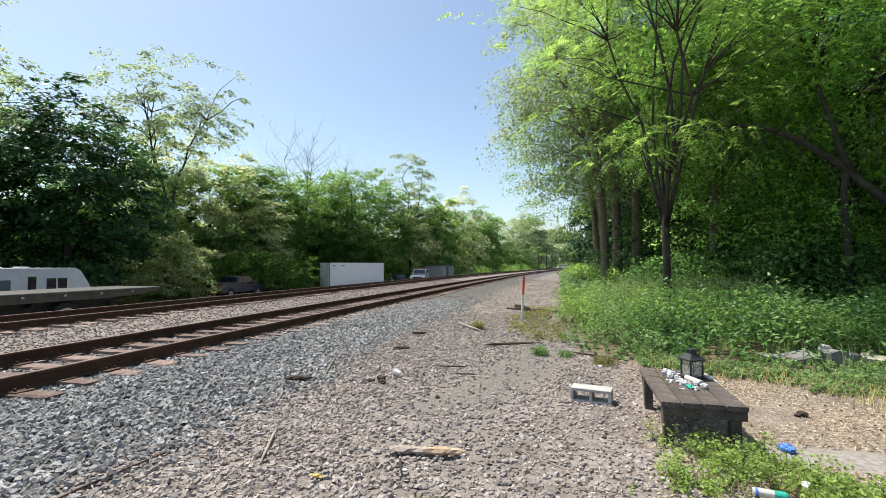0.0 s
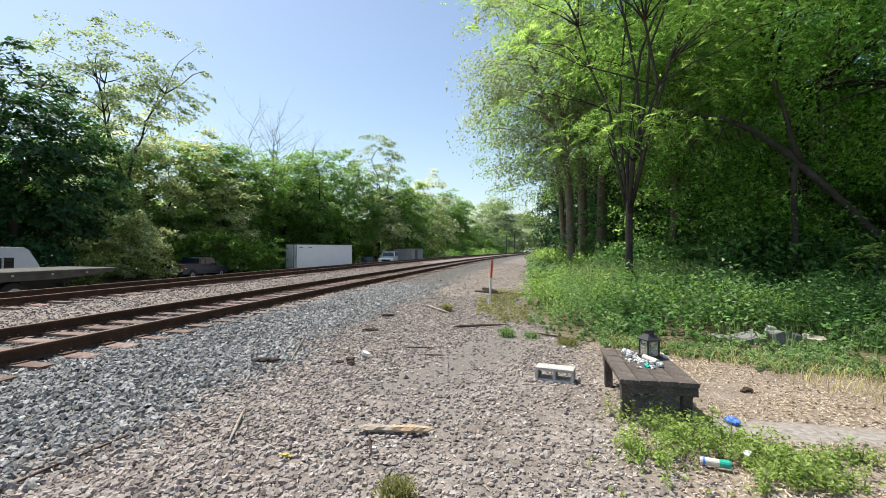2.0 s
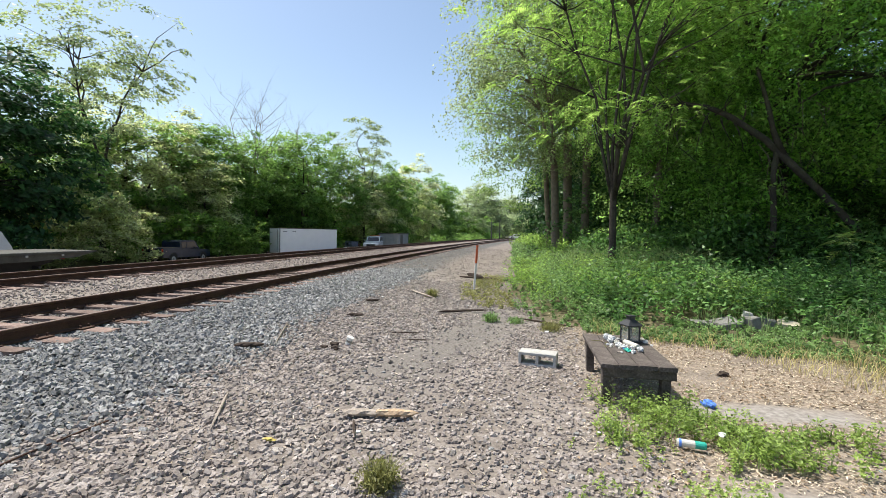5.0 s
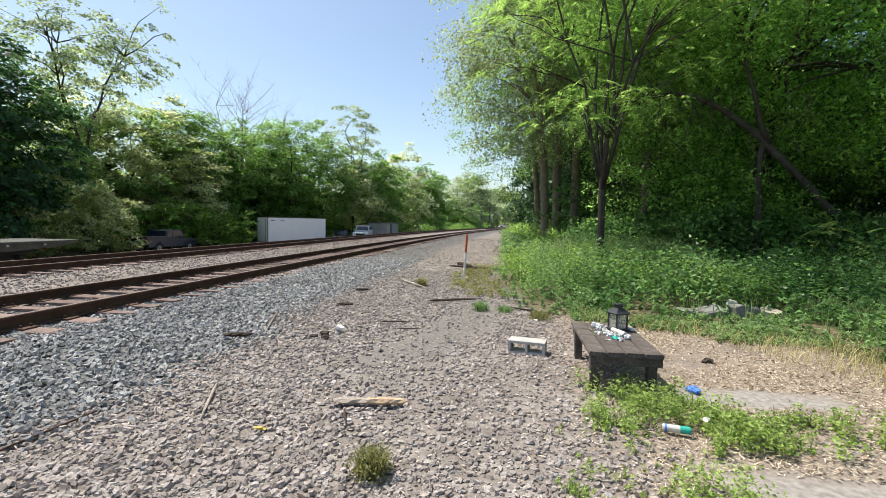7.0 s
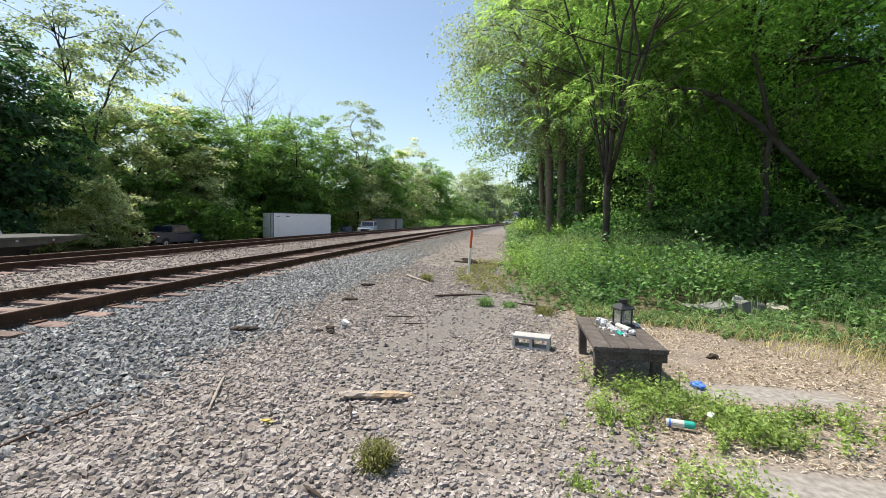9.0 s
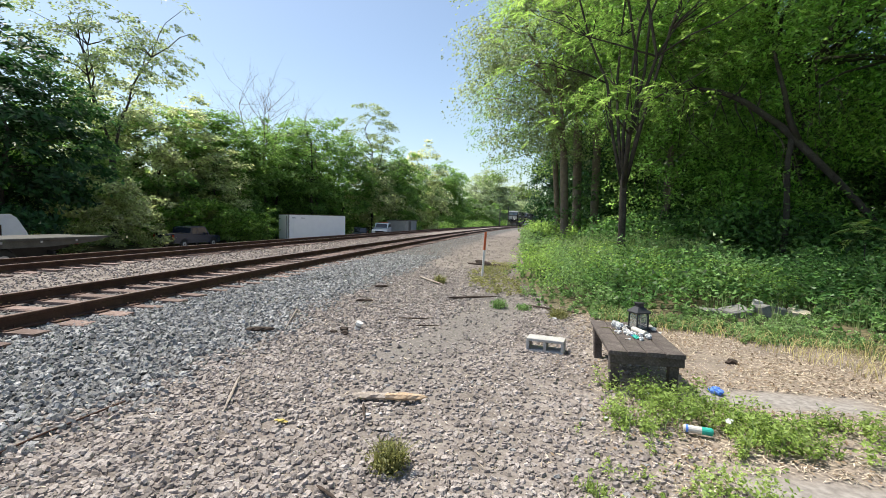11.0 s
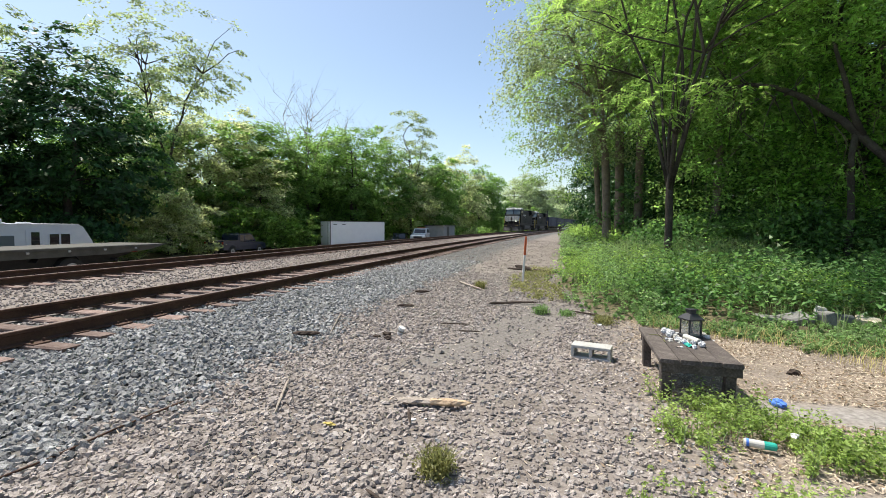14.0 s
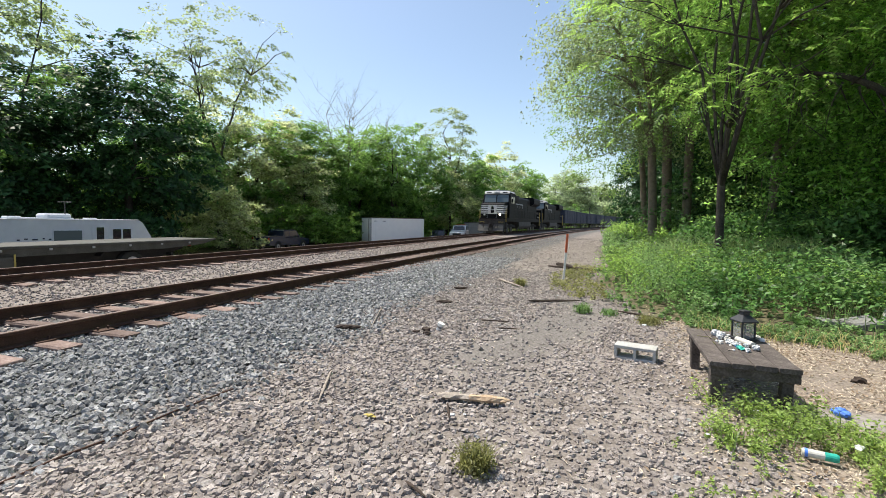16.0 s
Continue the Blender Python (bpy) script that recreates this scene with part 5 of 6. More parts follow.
def flatbed():
    """A long steel flatbed trailer; local +y towards its tapered tail."""
    x0, y1 = -16.45, 16.4
    g = gz(-17.6, 11)
    t = thing("flatbed_trailer", "long grey steel flatbed trailer with a tapered tail", "trailer", pose(x0 - 1.25, y1, 0, 0, 0, 0.5))
    zt, zb = 0.27, -0.05
    deck = Shape().prism([(-13, zb), (-2.6, zb), (-0.9, zb + 0.10), (-0.2, zt - 0.06), (0, zt - 0.02), (-0.15, zt), (-13, zt)], "x", -1.25, 1.25)
    part("deck", deck, GALV, t)
    part("side_rail", Shape().box((1.275, -6.8, zt - 0.05), (0.05, 12.2, 0.09), 0.01), GALV, t, "bright steel rub rail")
    for i in range(9):
        part("stake_pocket", Shape().box((1.32, -1.6 - 1.3 * i, zt - 0.13), (0.04, 0.09, 0.07), 0.01), RIM, t)
    # chassis beams made extra deep and black, in place of shade below the deck
    for sx in (-0.8, 0.8):
        part("deep_shade_beam", Shape().prism([(-13, zb), (-1.4, zb), (-3.0, -0.50), (-13, -0.85)], "x", sx - 0.08, sx + 0.08), CHASSIS, t)
    for yy in (-4.0,):
        part("axle", Shape().tube([(-1.0, yy, g + 0.47), (1.0, yy, g + 0.47)], 0.07, 10), CHASSIS, t)
        for sx in (-1.0, 1.0):
            wheel(t, sx, yy, g + 0.47, 0.48, 0.3)
    for yy in (-3.95,):
        part("mudguard", Shape().prism([(-0.75, -0.2), (-0.55, 0.06), (0.5, 0.06), (0.75, -0.2), (0.7, -0.2), (0.48, 0.03), (-0.53, 0.03), (-0.7, -0.2)], "x", 0.85, 1.2), CHASSIS, t, m=pose(0, yy - 0.5, 0.0))
    part("tool_box", Shape().box((1.0, -9.0, -0.20), (0.5, 2.6, 0.55), 0.02), GALV, t, "grey steel side box")
    part("marker_strip", Shape().box((1.26, -7.72, -0.2), (0.01, 0.05, 0.45)), YELLOW, t)
    part("tail_lamp", Shape().box((0.95, -1.35, 0.02), (0.3, 0.06, 0.1), 0.01), TAIL, t)
    part("bumper", Shape().box((0, -2.3, -0.28), (2.3, 0.1, 0.12), 0.01), CHASSIS, t)
    part("landing_leg", Shape().box((0.8, -11.5, (zb + g) / 2), (0.14, 0.14, zb - g), 0.01), CHASSIS, t)
    return t


flatbed()


def camper():
    x0 = -21.0
    g = gz(-22.2, 13)
    t = thing("camper", "white travel trailer with dark windows parked behind the flatbed", "camper", pose(x0 - 1.2, 12.6, 0, 0, 0, 0))
    zt = 1.03
    prof = [(-4.1, g + 0.5), (4.3, g + 0.5), (4.42, -0.35), (4.15, 0.30), (3.75, zt - 0.10), (3.55, zt), (-4.0, zt), (-4.25, zt - 0.2), (-4.3, g + 0.9)]
    part("body", Shape().prism(prof, "x", -1.2, 1.2), RVWHITE, t)
    part("roof_edge", Shape().box((0, -0.2, zt + 0.012), (2.46, 7.5, 0.03), 0.01), RVWHITE, t)
    part("air_conditioner", Shape().box((0.1, 0.6, zt + 0.14), (0.7, 1.0, 0.24), 0.07), RVWHITE, t, "white rooftop air conditioner")
    part("air_conditioner_base", Shape().box((0.1, 0.2, zt + 0.05), (0.8, 1.9, 0.06), 0.02), RVWHITE, t)
    part("roof_vent", Shape().box((0.2, -0.95, zt + 0.07), (0.4, 0.5, 0.12), 0.04), RVWHITE, t)
    part("roof_vent", Shape().box((0.2, 2.0, zt + 0.05), (0.4, 0.4, 0.07), 0.03), RVWHITE, t)

    def window(name, y0, y1, z0, z1, mat, rim=0.035):
        f = part(name, Shape().box((1.206, (y0 + y1) / 2, (z0 + z1) / 2), (0.03, y1 - y0 + rim * 2, z1 - z0 + rim * 2), 0.01), RVWHITE, t)
        part("pane", Shape().box((1.222, (y0 + y1) / 2, (z0 + z1) / 2), (0.012, y1 - y0, z1 - z0), 0.003), mat, f, "dark window glass")
        return f
    window("window", -0.1, 0.98, 0.14, 0.58, GREYGLASS)
    window("window", 2.3, 2.68, 0.05, 0.62, DARKGLASS)
    window("window", 2.76, 3.14, 0.05, 0.62, DARKGLASS)
    window("window", -3.4, -2.3, 0.1, 0.52, DARKGLASS)
    d = part("door", Shape().box((1.212, 1.72, -0.08), (0.03, 0.66, 1.8), 0.03), RVWHITE, t)
    part("door_window", Shape().box((1.232, 1.74, 0.42), (0.012, 0.32, 0.58), 0.01), DARKGLASS, d)
    part("door_handle", Shape().box((1.24, 1.47, -0.25), (0.03, 0.05, 0.12), 0.01), CHASSIS, d)
    for i, (yy, ww) in enumerate(((-1.75, 0.16), (-1.5, 0.2), (-1.2, 0.3), (-0.9, 0.12), (-0.68, 0.16), (-0.45, 0.12))):
        part("trim_bar", Shape().box((1.204, yy + 0.45, 0.24 + 0.03 * (i % 2)), (0.008, ww * 0.6, 0.05)), NAVY, t, "dark blue trim bar")
    part("side_stripe", Shape().box((1.203, 0, -0.05), (0.006, 7.6, 0.05)), SHED, t)
    part("antenna", Shape().tube([(0.4, 0.85, zt), (0.4, 0.85, zt + 0.75)], 0.02, 6), GALV, t)
    part("antenna_bar", Shape().box((0.4, 0.85, zt + 0.76), (0.1, 0.5, 0.05), 0.01), GALV, t)
    for yy in (-0.6, 0.35):
        for sx in (-1.02, 1.02):
            wheel(t, sx, yy, g + 0.34, 0.35, 0.22)
    part("hitch", Shape().prism([(4.3, g + 0.42), (5.5, g + 0.42), (5.5, g + 0.52), (4.3, g + 0.52)], "x", -0.06, 0.06), CHASSIS, t)
    return t


camper()


def box_trailer():
    g = gz(-24, 46)
    t = thing("box_trailer", "plain white enclosed box trailer parked beyond the tracks", "trailer", pose(-24, 45.6, 0, 0, 0, -37))
    z0, z1, Lg, Wd = g + 0.55, 1.47, 6.9, 2.5
    part("box", Shape().box((-Wd / 2, Lg / 2, (z0 + z1) / 2), (Wd, Lg, z1 - z0), 0.03), BOXWHITE, t)
    part("roof_rail", Shape().box((-Wd / 2, Lg / 2, z1 + 0.01), (Wd + 0.06, Lg + 0.06, 0.07), 0.01), GALV, t)
    part("rear_door", Shape().box((-Wd / 2, -0.012, (z0 + z1) / 2), (Wd - 0.3, 0.03, z1 - z0 - 0.25), 0.01), BOXWHITE, t)
    part("door_bar", Shape().tube([(-0.5, -0.05, z0 + 0.1), (-0.5, -0.05, z1 - 0.15)], 0.025, 6), GALV, t)
    part("corner_trim", Shape().box((0.0, 0.0, (z0 + z1) / 2), (0.07, 0.07, z1 - z0), 0.01), GALV, t)
    part("side_door", Shape().box((0.012, 1.35, (z0 + z1) / 2 - 0.05), (0.03, 1.6, z1 - z0 - 0.5), 0.01), BOXWHITE, t)
    part("sill", Shape().box((0.01, Lg / 2, z0 + 0.05), (0.05, Lg, 0.1), 0.01), GALV, t)
    for yy in (0.35, 1.4):
        part("trim_bar", Shape().box((0.032, yy + 0.2, z1 - 0.35), (0.01, 0.4, 0.06)), NAVY, t, "dark trim bar")
    for yy in (3.1, 4.0):
        for xx in (-0.1, -Wd + 0.1):
            wheel(t, xx, yy, g + 0.36, 0.36, 0.24)
    part("hitch", Shape().box((-Wd / 2, Lg + 0.6, g + 0.5), (0.15, 1.3, 0.12), 0.02), CHASSIS, t)
    return t


box_trailer()


def vehicle(name, label, x, y, rz, paint, kind):
    """A car or pickup in parts; local +y is forwards, origin on the ground at its middle."""
    g = gz(x, y)
    t = thing(name, label, "car", pose(x, y, g, 0, 0, rz), "parked cars")
    L, Wd = {"pickup": (5.8, 1.98), "suv": (4.6, 1.85), "truck": (5.6, 1.98)}[kind]
    h = L / 2
    if kind == "suv":
        body = [(-h, 0.45), (-h + 0.05, 0.95), (-h + 0.15, 1.05), (h - 1.2, 1.02), (h - 0.25, 0.88), (h, 0.68), (h, 0.35), (-h + 0.1, 0.3)]
        cab = [(-h + 0.12, 1.0), (-h + 0.45, 1.62), (-h + 0.8, 1.70), (0.35, 1.70), (0.7, 1.62), (h - 1.15, 1.0)]
        glassp = [(-h + 0.35, 1.08), (-h + 0.62, 1.56), (0.3, 1.60), (0.62, 1.52), (h - 1.4, 1.08)]
    else:
        body = [(-h, 0.55), (-h, 1.32), (-0.75, 1.32), (-0.75, 1.18), (h - 1.55, 1.18), (h - 0.2, 1.08), (h, 0.92), (h, 0.45), (-h + 0.1, 0.5)]
        cab = [(-0.95, 1.2), (-0.85, 1.82), (-0.6, 1.93), (0.75, 1.93), (1.0, 1.85), (h - 1.35, 1.2)]
        glassp = [(-0.72, 1.28), (-0.66, 1.78), (0.72, 1.84), (0.92, 1.78), (h - 1.6, 1.28)]
    part("body", Shape().prism(body, "x", -Wd / 2, Wd / 2), paint, t)
    part("cab", Shape().prism(cab, "x", -Wd / 2 + 0.1, Wd / 2 - 0.1), paint, t)
    for sx in (-1, 1):
        part("side_window", Shape().prism(glassp, "x", sx * (Wd / 2 - 0.1), sx * (Wd / 2 - 0.085)), DARKGLASS, t)
        part("side_mirror", Shape().box((sx * (Wd / 2 + 0.08), cab[-1][0] - 0.5, 1.28), (0.2, 0.1, 0.16), 0.03), paint, t)
        part("headlight", Shape().box((sx * (Wd / 2 - 0.25), h - 0.04, 0.82), (0.36, 0.14, 0.18), 0.03), LENS, t)
        part("tail_light", Shape().box((sx * (Wd / 2 - 0.09), -h - 0.0, 1.05), (0.17, 0.08, 0.38), 0.02), TAIL, t)
        part("pillar", Shape().box((sx * (Wd / 2 - 0.082), -0.1 if kind != "suv" else -0.3, 1.5), (0.012, 0.09, 0.56), 0.002), paint, t)
        for yy in (-h + 1.15, h - 0.95):
            wheel(t, sx * (Wd / 2 - 0.12), yy, 0.39, 0.39, 0.25)
            part("wheel_arch", Shape().prism([(yy + 0.5 * math.cos(a * 0.3142), 0.40 + 0.5 * math.sin(a * 0.3142)) for a in range(11)], "x", sx * (Wd / 2 - 0.02), sx * (Wd / 2 + 0.006)), CHASSIS, t)
    a, b = cab[-2], cab[-1]
    n = Vector((0, b[1] - a[1], -(b[0] - a[0]))).normalized() * -1
    ws = Shape()
    p0, p1 = Vector((0, b[0], b[1])).lerp(Vector((0, a[0], a[1])), 0.12), Vector((0, b[0], b[1])).lerp(Vector((0, a[0], a[1])), 0.92)
    w = Wd / 2 - 0.2
    o = Vector((0, -n.y, -n.z)) if n.z < 0 else n
    ws.add([p0 + o * 0.012 + Vector((-w, 0, 0)), p0 + o * 0.012 + Vector((w, 0, 0)), p1 + o * 0.012 + Vector((w * 0.9, 0, 0)), p1 + o * 0.012 + Vector((-w * 0.9, 0, 0)),
            p0 - o * 0.01 + Vector((-w, 0, 0)), p0 - o * 0.01 + Vector((w, 0, 0)), p1 - o * 0.01 + Vector((w * 0.9, 0, 0)), p1 - o * 0.01 + Vector((-w * 0.9, 0, 0))],
           [(0, 1, 2, 3), (7, 6, 5, 4), (0, 4, 5, 1), (1, 5, 6, 2), (2, 6, 7, 3), (3, 7, 4, 0)])
    part("windscreen", ws, DARKGLASS, t)
    part("grille", Shape().box((0, h + 0.005, 0.78), (Wd - 0.8, 0.05, 0.26), 0.02), CHASSIS, t)
    part("front_bumper", Shape().box((0, h + 0.03, 0.5), (Wd - 0.06, 0.14, 0.22), 0.04), CHASSIS if kind == "pickup" else paint, t)
    part("rear_bumper", Shape().box((0, -h - 0.04, 0.58), (Wd - 0.06, 0.14, 0.2), 0.04), CHASSIS, t)
    part("rear_panel", Shape().box((0, -h - 0.115, 0.66), (0.3, 0.01, 0.15)), WHITE, t, "blank pale panel")
    if kind != "suv":
        part("bed_cover", Shape().box((0, -h + 1.1, 1.335), (Wd - 0.16, 2.0, 0.03), 0.01), CHASSIS, t)
        part("tailgate", Shape().box((0, -h - 0.012, 1.0), (Wd - 0.36, 0.03, 0.55), 0.01), paint, t)
    if kind == "truck":
        part("roof_light_bar", Shape().box((0, 0.1, 1.99), (1.3, 0.25, 0.1), 0.03), ORANGE, t, "amber roof light bar")
    return t


vehicle("pickup_truck", "dark blue crew-cab pickup parked by the woods", -29.0, 36.9, -1, NAVY, "pickup")
vehicle("suv", "dark grey-green estate car parked beyond the tracks", -20.6, 58.5, 196, DARKCAR, "suv")
vehicle("pickup_truck", "white pickup with an amber roof bar, parked", -18.1, 60.6, 186, CARWHITE, "truck")


def shed():
    x, y = -16.2, 63.5
    g = gz(x, y)
    t = thing("shed", "small flat-roofed grey shed behind the cars", "shed", pose(x, y, g, 0, 0, -8))
    h = 1.05 - g
    part("wall", Shape().box((0, 0, h / 2), (2.8, 4.2, h), 0.02), SHED, t)
    part("roof", Shape().box((0, 0, h + 0.04), (3.1, 4.5, 0.1), 0.02), GALV, t)
    part("door", Shape().box((1.41, -0.6, 1.0), (0.04, 0.9, 2.0), 0.01), GALV, t)
    for i in range(7):
        part("batten", Shape().box((-1.2 + 0.4 * i, -2.12, h / 2), (0.05, 0.04, h - 0.1), 0.005), SHED, t)


shed()
# pale far-off car and poles beside the line
vehicle("car", "pale car far off at the road crossing", 2.2, 168, 100, CARWHITE, "suv")
for k, (az, d, h) in enumerate(((2.2, 120, 5.0), (1.2, 140, 6.0))):
    px, py = at_azimuth(az, d)
    p = thing("utility_pole", "grey pole far along the line", "pole", pose(px, py, gz(px, py)), "poles along the line")
    part("shaft", Shape().tube([(0, 0, -0.1), (0, 0, h)], [0.16, 0.11], 8), GALV, p)
    part("crossarm", Shape().box((0, 0, h - 0.4), (1.4, 0.12, 0.12), 0.02), GALV, p)

# ---- the train ----
LOCO = material("dirty_black_loco_paint", ((0.003, 0.0033, 0.0036), (0.007, 0.0075, 0.008), (0.014, 0.014, 0.0145)), 1.2, 0.6, bump=0.1, fine=30.0, spec=0.12)
LOCOGREY = material("dusty_grey_roof_paint", ((0.30, 0.31, 0.32), (0.46, 0.47, 0.48)), 2.0, 0.6, bump=0.1, fine=30.0)
STRIPE = material("white_stripe_paint", ((0.58, 0.58, 0.57), (0.72, 0.72, 0.71)), 3.0, 0.5, bump=0.05, fine=30.0)
UNDER = material("dusty_underframe", ((0.02, 0.018, 0.017), (0.075, 0.068, 0.063)), 3.0, 0.85, bump=0.2, fine=30.0)
TANK = material("dusty_fuel_tank", ((0.05, 0.048, 0.046), (0.13, 0.124, 0.118)), 2.0, 0.7, bump=0.1, fine=30.0)
GONDOLA = material("blue_grey_hopper_paint", ((0.018, 0.023, 0.042), (0.035, 0.043, 0.073), (0.075, 0.085, 0.115)), 1.0, 0.7, bump=0.15, fine=25.0)
COAL = material("dark_load", ((0.015, 0.015, 0.016), (0.04, 0.04, 0.042)), 3.0, 0.9, bump=0.5, fine=30.0)
LAMP = glow("headlight_glow", (1.0, 0.93, 0.75), 4.0)
STEEL = material("bright_wheel_steel", ((0.10, 0.09, 0.085), (0.2, 0.19, 0.18)), 6.0, 0.5, 0.5, 0.1, 40.0)


def bogie(parent, y, axles, rad=0.52):
    """A truck with side frames, axles and wheels."""
    half = (axles - 1) * 0.9 + 0.75
    t = part("bogie", Shape().box((0, y, 0.78), (1.2, half * 1.2, 0.3), 0.03), UNDER, parent)
    for sx in (-1, 1):
        part("side_frame", Shape().prism([(y - half, 0.55), (y - half, 0.80), (y - half * 0.5, 0.92), (y + half * 0.5, 0.92), (y + half, 0.80), (y + half, 0.55), (y + half * 0.6, 0.62), (y - half * 0.6, 0.62)], "x", sx * 0.98, sx * 1.12), UNDER, t)
    for i in range(axles):
        yy = y + (i - (axles - 1) / 2) * 1.8
        for sx in (-0.75, 0.75):
            part("wheel", Shape().tube([(sx - 0.07, yy, rad), (sx + 0.05, yy, rad), (sx + 0.055, yy, rad)], [rad * 0.98, rad, rad * 0.85], 20), STEEL, t)
    return t


def locomotive(label, nose_white=True):
    t = thing("locomotive", label, "locomotive", group="freight train")
    part("underframe", Shape().box((0, 0, 1.42), (2.9, 20.6, 0.34), 0.03), LOCO, t)
    part("nose", Shape().prism([(8.95, 1.6), (10.45, 1.6), (10.45, 3.08), (10.1, 3.24), (8.95, 3.34)], "x", -1.28, 1.28), LOCO, t)
    part("cab", Shape().prism([(6.3, 1.6), (8.98, 1.6), (8.98, 3.12), (8.62, 4.22), (8.2, 4.42), (6.3, 4.42)], "x", -1.53, 1.53), LOCO, t)
    roof = Shape().prism([(-1.56, 4.42), (1.56, 4.42), (1.35, 4.62), (0.9, 4.72), (-0.9, 4.72), (-1.35, 4.62)], "y", 6.2, 8.45)
    part("cab_roof", roof, LOCOGREY, t, "sun-bleached grey cab roof")
    part("cab_brow", Shape().prism([(8.45, 4.42), (8.66, 4.26), (8.70, 4.36), (8.45, 4.66)], "x", -1.4, 1.4), LOCOGREY, t)
    for sx in (-1, 1):
        ws = Shape()
        y0, z0, y1, z1 = 8.935, 3.38, 8.652, 4.2
        a, b = sx * 0.06, sx * 1.36
        ws.add([(a, y0, z0), (b, y0, z0), (b * 0.97, y1, z1), (a, y1, z1), (a, y0 - 0.03, z0), (b, y0 - 0.03, z0), (b * 0.97, y1 - 0.03, z1), (a, y1 - 0.03, z1)], [(0, 1, 2, 3), (7, 6, 5, 4), (0, 4, 5, 1), (1, 5, 6, 2), (2, 6, 7, 3), (3, 7, 4, 0)])
        # grey-blue tint puts the sky's reflection into the windscreen's colour
        part("windscreen", ws, GREYGLASS, t)
        for yy in (7.0, 7.95):
            part("cab_window", Shape().box((sx * 1.535, yy, 3.65), (0.02, 0.72, 0.72), 0.01), DARKGLASS, t)
        part("cab_door", Shape().box((sx * 1.535, 6.55, 2.9), (0.02, 0.6, 1.9), 0.01), LOCO, t)
        part("walkway_edge", Shape().box((sx * 1.47, 0, 1.62), (0.06, 20.4, 0.07), 0.01), UNDER, t)
        for yy in (9.9, 10.3, -9.9, -10.3):
            part("grab_rail", Shape().tube([(sx * 1.45, yy, 0.75), (sx * 1.45, yy, 2.65)], 0.035, 6), YELLOW, t, "yellow grab rail")
        part("handrail", Shape().tube([(sx * 1.45, 6.2, 2.65), (sx * 1.45, -10.3, 2.65)], 0.022, 6), UNDER, t)
        for i in range(10):
            part("handrail_post", Shape().tube([(sx * 1.45, 5.8 - 1.7 * i, 1.6), (sx * 1.45, 5.8 - 1.7 * i, 2.65)], 0.018, 5), UNDER, t)
        part("steps", Shape().box((sx * 1.3, 10.1, 0.85), (0.4, 0.6, 0.8), 0.04), UNDER, t)
        part("ditch_light", Shape().tube([(sx * 0.85, 10.5, 1.98), (sx * 0.85, 10.6, 1.98)], 0.1, 12), LAMP if sx < 0 and nose_white else LENS, t, "lit headlamp" if sx < 0 and nose_white else "")
        part("hood_panel", Shape().box((sx * 0.965, 1.5, 3.2), (0.012, 4.2, 0.55)), LOCOGREY, t, "pale plain emblem panel")
        for i in range(6):
            part("hood_door", Shape().box((sx * 0.96, -4.2 + i * 1.55, 2.55), (0.03, 1.42, 1.6), 0.02), LOCO, t)
    part("long_hood", Shape().prism([(-0.95, 1.6), (0.95, 1.6), (0.95, 4.15), (0.75, 4.35), (-0.75, 4.35), (-0.95, 4.15)], "y", -10.2, 6.3), LOCO, t)
    part("radiator", Shape().prism([(-0.96, 3.45), (-1.5, 3.75), (-1.5, 4.42), (-1.2, 4.6), (1.2, 4.6), (1.5, 4.42), (1.5, 3.75), (0.96, 3.45)], "y", -10.0, -5.4), LOCO, t)
    part("dynamic_brake", Shape().prism([(-0.96, 3.5), (-1.3, 3.7), (-1.3, 4.35), (1.3, 4.35), (1.3, 3.7), (0.96, 3.5)], "y", 3.4, 6.1), LOCO, t)
    part("exhaust", Shape().box((0, 0.5, 4.45), (0.7, 1.3, 0.25), 0.04), UNDER, t)
    part("horn", Shape().box((0.3, 7.2, 4.8), (0.4, 0.5, 0.15), 0.04), LOCOGREY, t)
    part("fuel_tank", Shape().prism([(-1.2, 0.42), (1.2, 0.42), (1.42, 0.7), (1.42, 1.25), (-1.42, 1.25), (-1.42, 0.7)], "y", -3.6, 3.6), TANK, t)
    for yy in (-6.9, 6.9):
        bogie(t, yy, 3)
    for e in (1, -1):
        part("pilot", Shape().prism([(e * 10.3, 1.55), (e * 10.75, 1.55), (e * 10.75, 0.9), (e * 11.05, 0.22), (e * 10.85, 0.18), (e * 10.4, 0.9)], "x", -1.42, 1.42), UNDER, t, "dark snow plough pilot")
        part("coupler", Shape().box((0, e * 11.0, 0.95), (0.26, 0.7, 0.3), 0.05), UNDER, t)
        part("end_platform", Shape().box((0, e * 10.45, 1.6), (2.9, 0.6, 0.06), 0.01), LOCO, t)
        part("end_handrail", Shape().tube([(-1.4, e * 10.72, 2.5), (1.4, e * 10.72, 2.5)], 0.03, 6), LOCOGREY, t)
        part("air_hose", Shape().tube([(-0.5, e * 10.85, 1.2), (-0.5, e * 11.0, 0.8), (-0.35, e * 11.05, 0.5)], 0.03, 6), UNDER, t)
    if nose_white:
        for i in range(5):
            part("nose_stripe", Shape().box((0, 10.458, 2.16 + 0.19 * i), (2.5, 0.02, 0.12), 0.004), STRIPE, t, "white nose stripe")
        for sx in (-1, 1):
            for i in range(5):
                part("nose_side_stripe", Shape().box((sx * 1.287, 9.75, 2.16 + 0.19 * i), (0.016, 1.35, 0.12), 0.004), STRIPE, t, "white nose stripe")
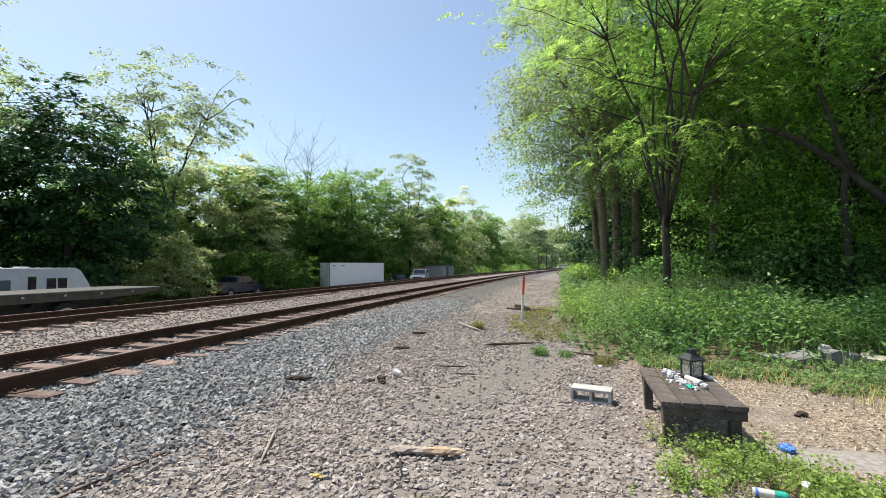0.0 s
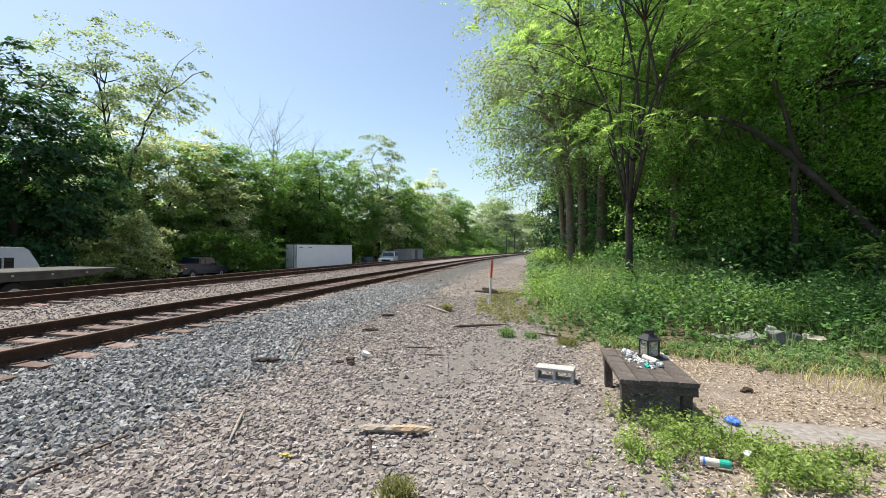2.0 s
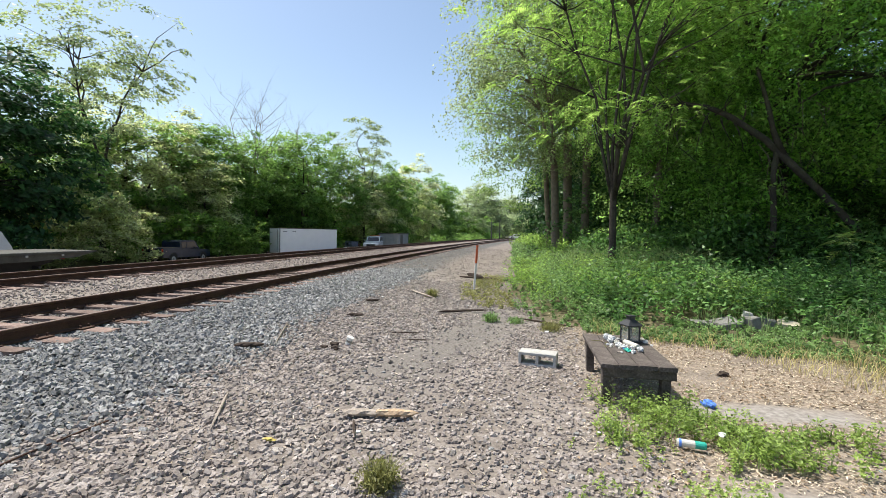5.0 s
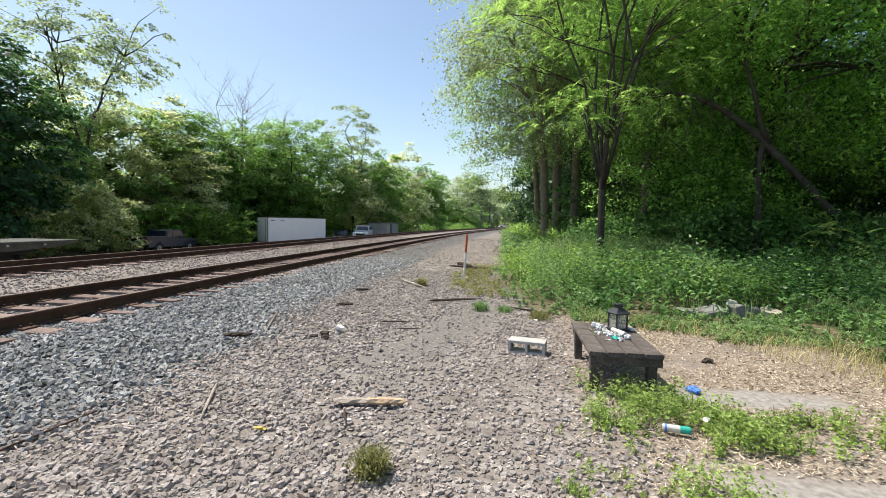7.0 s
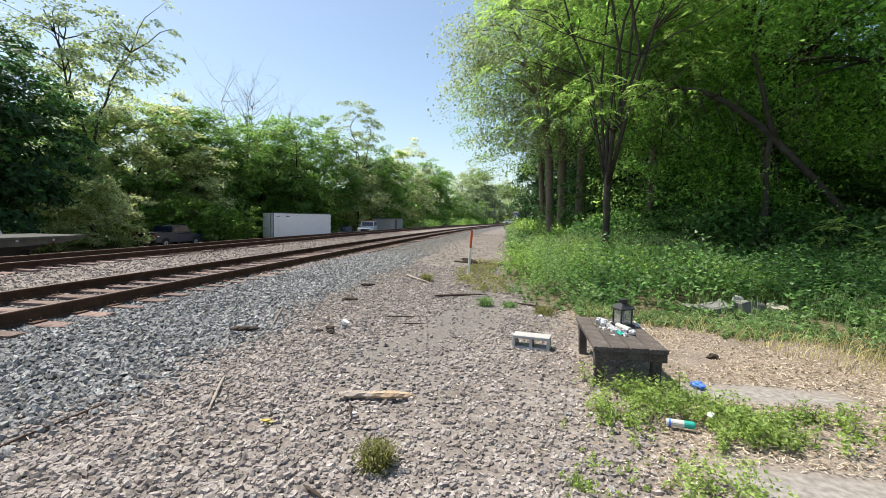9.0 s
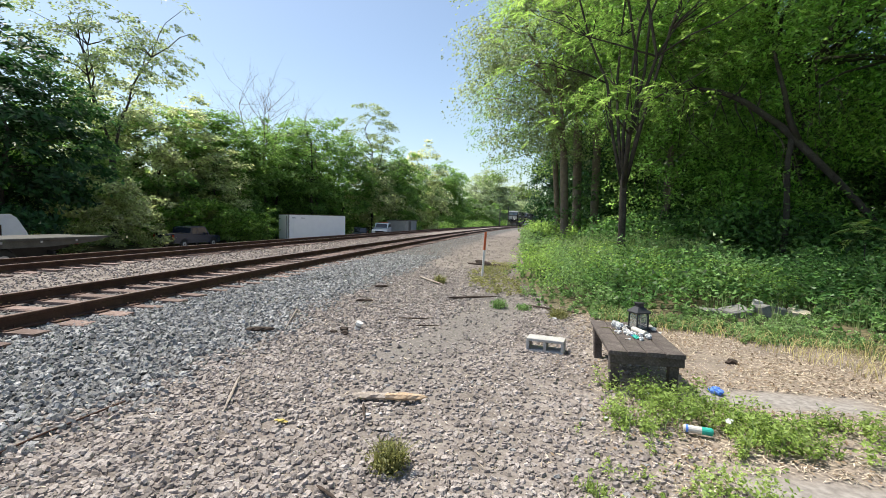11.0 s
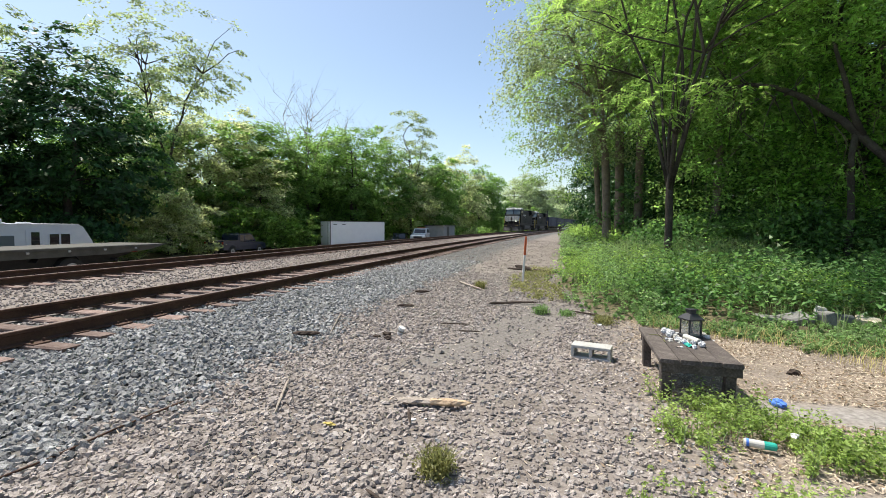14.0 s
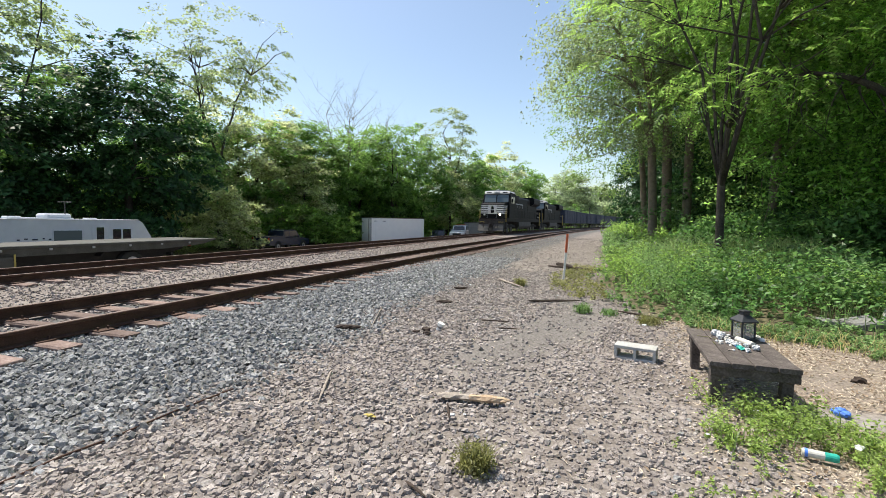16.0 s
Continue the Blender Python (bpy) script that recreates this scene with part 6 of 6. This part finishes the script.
        part("nose_panel", Shape().box((0, 10.462, 2.54), (0.95, 0.028, 0.96), 0.01), STRIPE, t, "white nose panel")
        part("nose_emblem", Shape().prism([(-0.16, 2.2), (0.14, 2.14), (0.2, 2.5), (0.1, 2.88), (-0.06, 2.96), (-0.2, 2.6)], "y", 10.475, 10.49), LOCO, t, "plain dark emblem")
        part("sill_stripe", Shape().box((0, 10.765, 1.5), (2.7, 0.02, 0.035), 0.004), RUST, t)
    part("visor_band", Shape().prism([(8.98, 3.02), (9.03, 3.02), (9.03, 3.36), (8.98, 3.36)], "x", -1.5, 1.5), LOCO, t)
    for sx in (-1, 1):
        part("side_mirror", Shape().box((sx * 1.66, 8.3, 3.55), (0.2, 0.06, 0.4), 0.02), LOCO, t)
        part("front_step", Shape().box((sx * 1.05, 10.72, 1.2), (0.55, 0.12, 0.06), 0.01), YELLOW, t, "yellow step edge")
        part("front_post", Shape().tube([(sx * 0.5, 10.72, 1.6), (sx * 0.5, 10.72, 2.5)], 0.025, 6), LOCOGREY, t)
        part("plough_wing", Shape().prism([(10.78, 0.95), (11.12, 0.25), (11.04, 0.2), (10.74, 0.9)], "x", sx * 0.25, sx * 1.35), TANK, t, "dusty plough wing")
    for k in range(4):
        part("brake_hose", Shape().tube([(-0.75 + 0.5 * k, 10.78, 1.25), (-0.72 + 0.5 * k, 11.0, 0.9), (-0.7 + 0.5 * k, 10.98, 0.6)], 0.028, 6), UNDER, t)
    part("headlight_box", Shape().box((0, 8.72, 4.48), (0.6, 0.14, 0.22), 0.03), LOCOGREY, t)
    for sx in (-0.13, 0.13):
        part("headlight", Shape().tube([(sx, 8.78, 4.48), (sx, 8.81, 4.48)], 0.09, 10), LENS, t)
    for sx in (-0.9, 0.9):
        part("indicator_panel", Shape().box((sx, 8.62, 4.42), (0.55, 0.08, 0.18), 0.01), LOCO, t)
    return t


def hopper():
    t = thing("hopper_car", "blue-grey open-top hopper wagon with ribbed sides", "hopper wagon", group="freight train")
    part("floor", Shape().box((0, 0, 1.15), (2.7, 15.4, 0.2), 0.02), UNDER, t)
    for sx in (-1, 1):
        part("side_wall", Shape().box((sx * 1.47, 0, 2.5), (0.06, 15.6, 2.5), 0.01), GONDOLA, t)
        part("top_chord", Shape().box((sx * 1.5, 0, 3.76), (0.14, 15.7, 0.12), 0.02), GONDOLA, t)
        part("side_sill", Shape().box((sx * 1.5, 0, 1.25), (0.12, 15.6, 0.16), 0.02), GONDOLA, t)
        for i in range(7):
            part("rib", Shape().box((sx * 1.525, -7.3 + 2.433 * i, 2.5), (0.06, 0.12, 2.4), 0.02), GONDOLA, t)
        for e in (-1, 1):
            part("ladder", Shape().box((sx * 1.56, e * 7.55, 2.4), (0.05, 0.4, 2.2), 0.01), GONDOLA, t)
    for e in (-1, 1):
        part("end_wall", Shape().box((0, e * 7.78, 2.5), (2.9, 0.06, 2.5), 0.01), GONDOLA, t)
        part("end_post", Shape().box((0, e * 7.84, 2.4), (0.2, 0.1, 2.4), 0.02), GONDOLA, t)
        part("coupler", Shape().box((0, e * 8.1, 0.95), (0.24, 0.6, 0.28), 0.04), UNDER, t)
        bogie(t, e * 5.9, 2, 0.46)
    part("load", Shape().prism([(-1.4, 3.2), (1.4, 3.2), (0.5, 3.6), (-0.5, 3.6)], "y", -7.6, 7.6), COAL, t)
    return t


lead = locomotive("black diesel locomotive with white nose stripes, headlamp lit")
second = locomotive("second black diesel locomotive coupled behind the first", False)
wagon = hopper()
TRAIN = [(lead, 11.15), (second, 33.6), (wagon, 53.2)]
for k in range(1, 9):
    TRAIN.append((copy_thing(wagon, Matrix.Identity(4)), 53.2 + 16.5 * k))

# big stones of the trodden gravel, one by one
r = random.Random(77)
ROCKS = []
for k in range(10):
    v = stone_shape(900 + k, 0.42)
    ROCKS.append(quick_mesh("stone", v, STONE, CHIPS if k % 3 else BALLAST))
for k in range(300):
    xx, yy = r.uniform(-2.6, 0.75), 1.15 + 3.6 * r.random() ** 1.4
    s = r.uniform(0.035, 0.065)
    ob = part("stone", ROCKS[r.randrange(10)], None, ground, m=pose(xx, yy, gz(xx, yy) + s * 0.1, r.uniform(-14, 14), r.uniform(-14, 14), r.uniform(0, 360)) @ Matrix.Diagonal((s, s, s, 1)))


def motions():
    """The train rolls towards the camera on the far track at a steady speed."""
    for car, back in TRAIN:
        rows = []
        for i in range(33):
            t = 0.5 * i
            s = 47.3 + 19.9 * (16 - t) + back
            x, y, a = line(s, FARC)
            rows.append((t, pose(x, y, 0, 0, 0, 180 - math.degrees(a))))
        walk(car, rows)


motions()
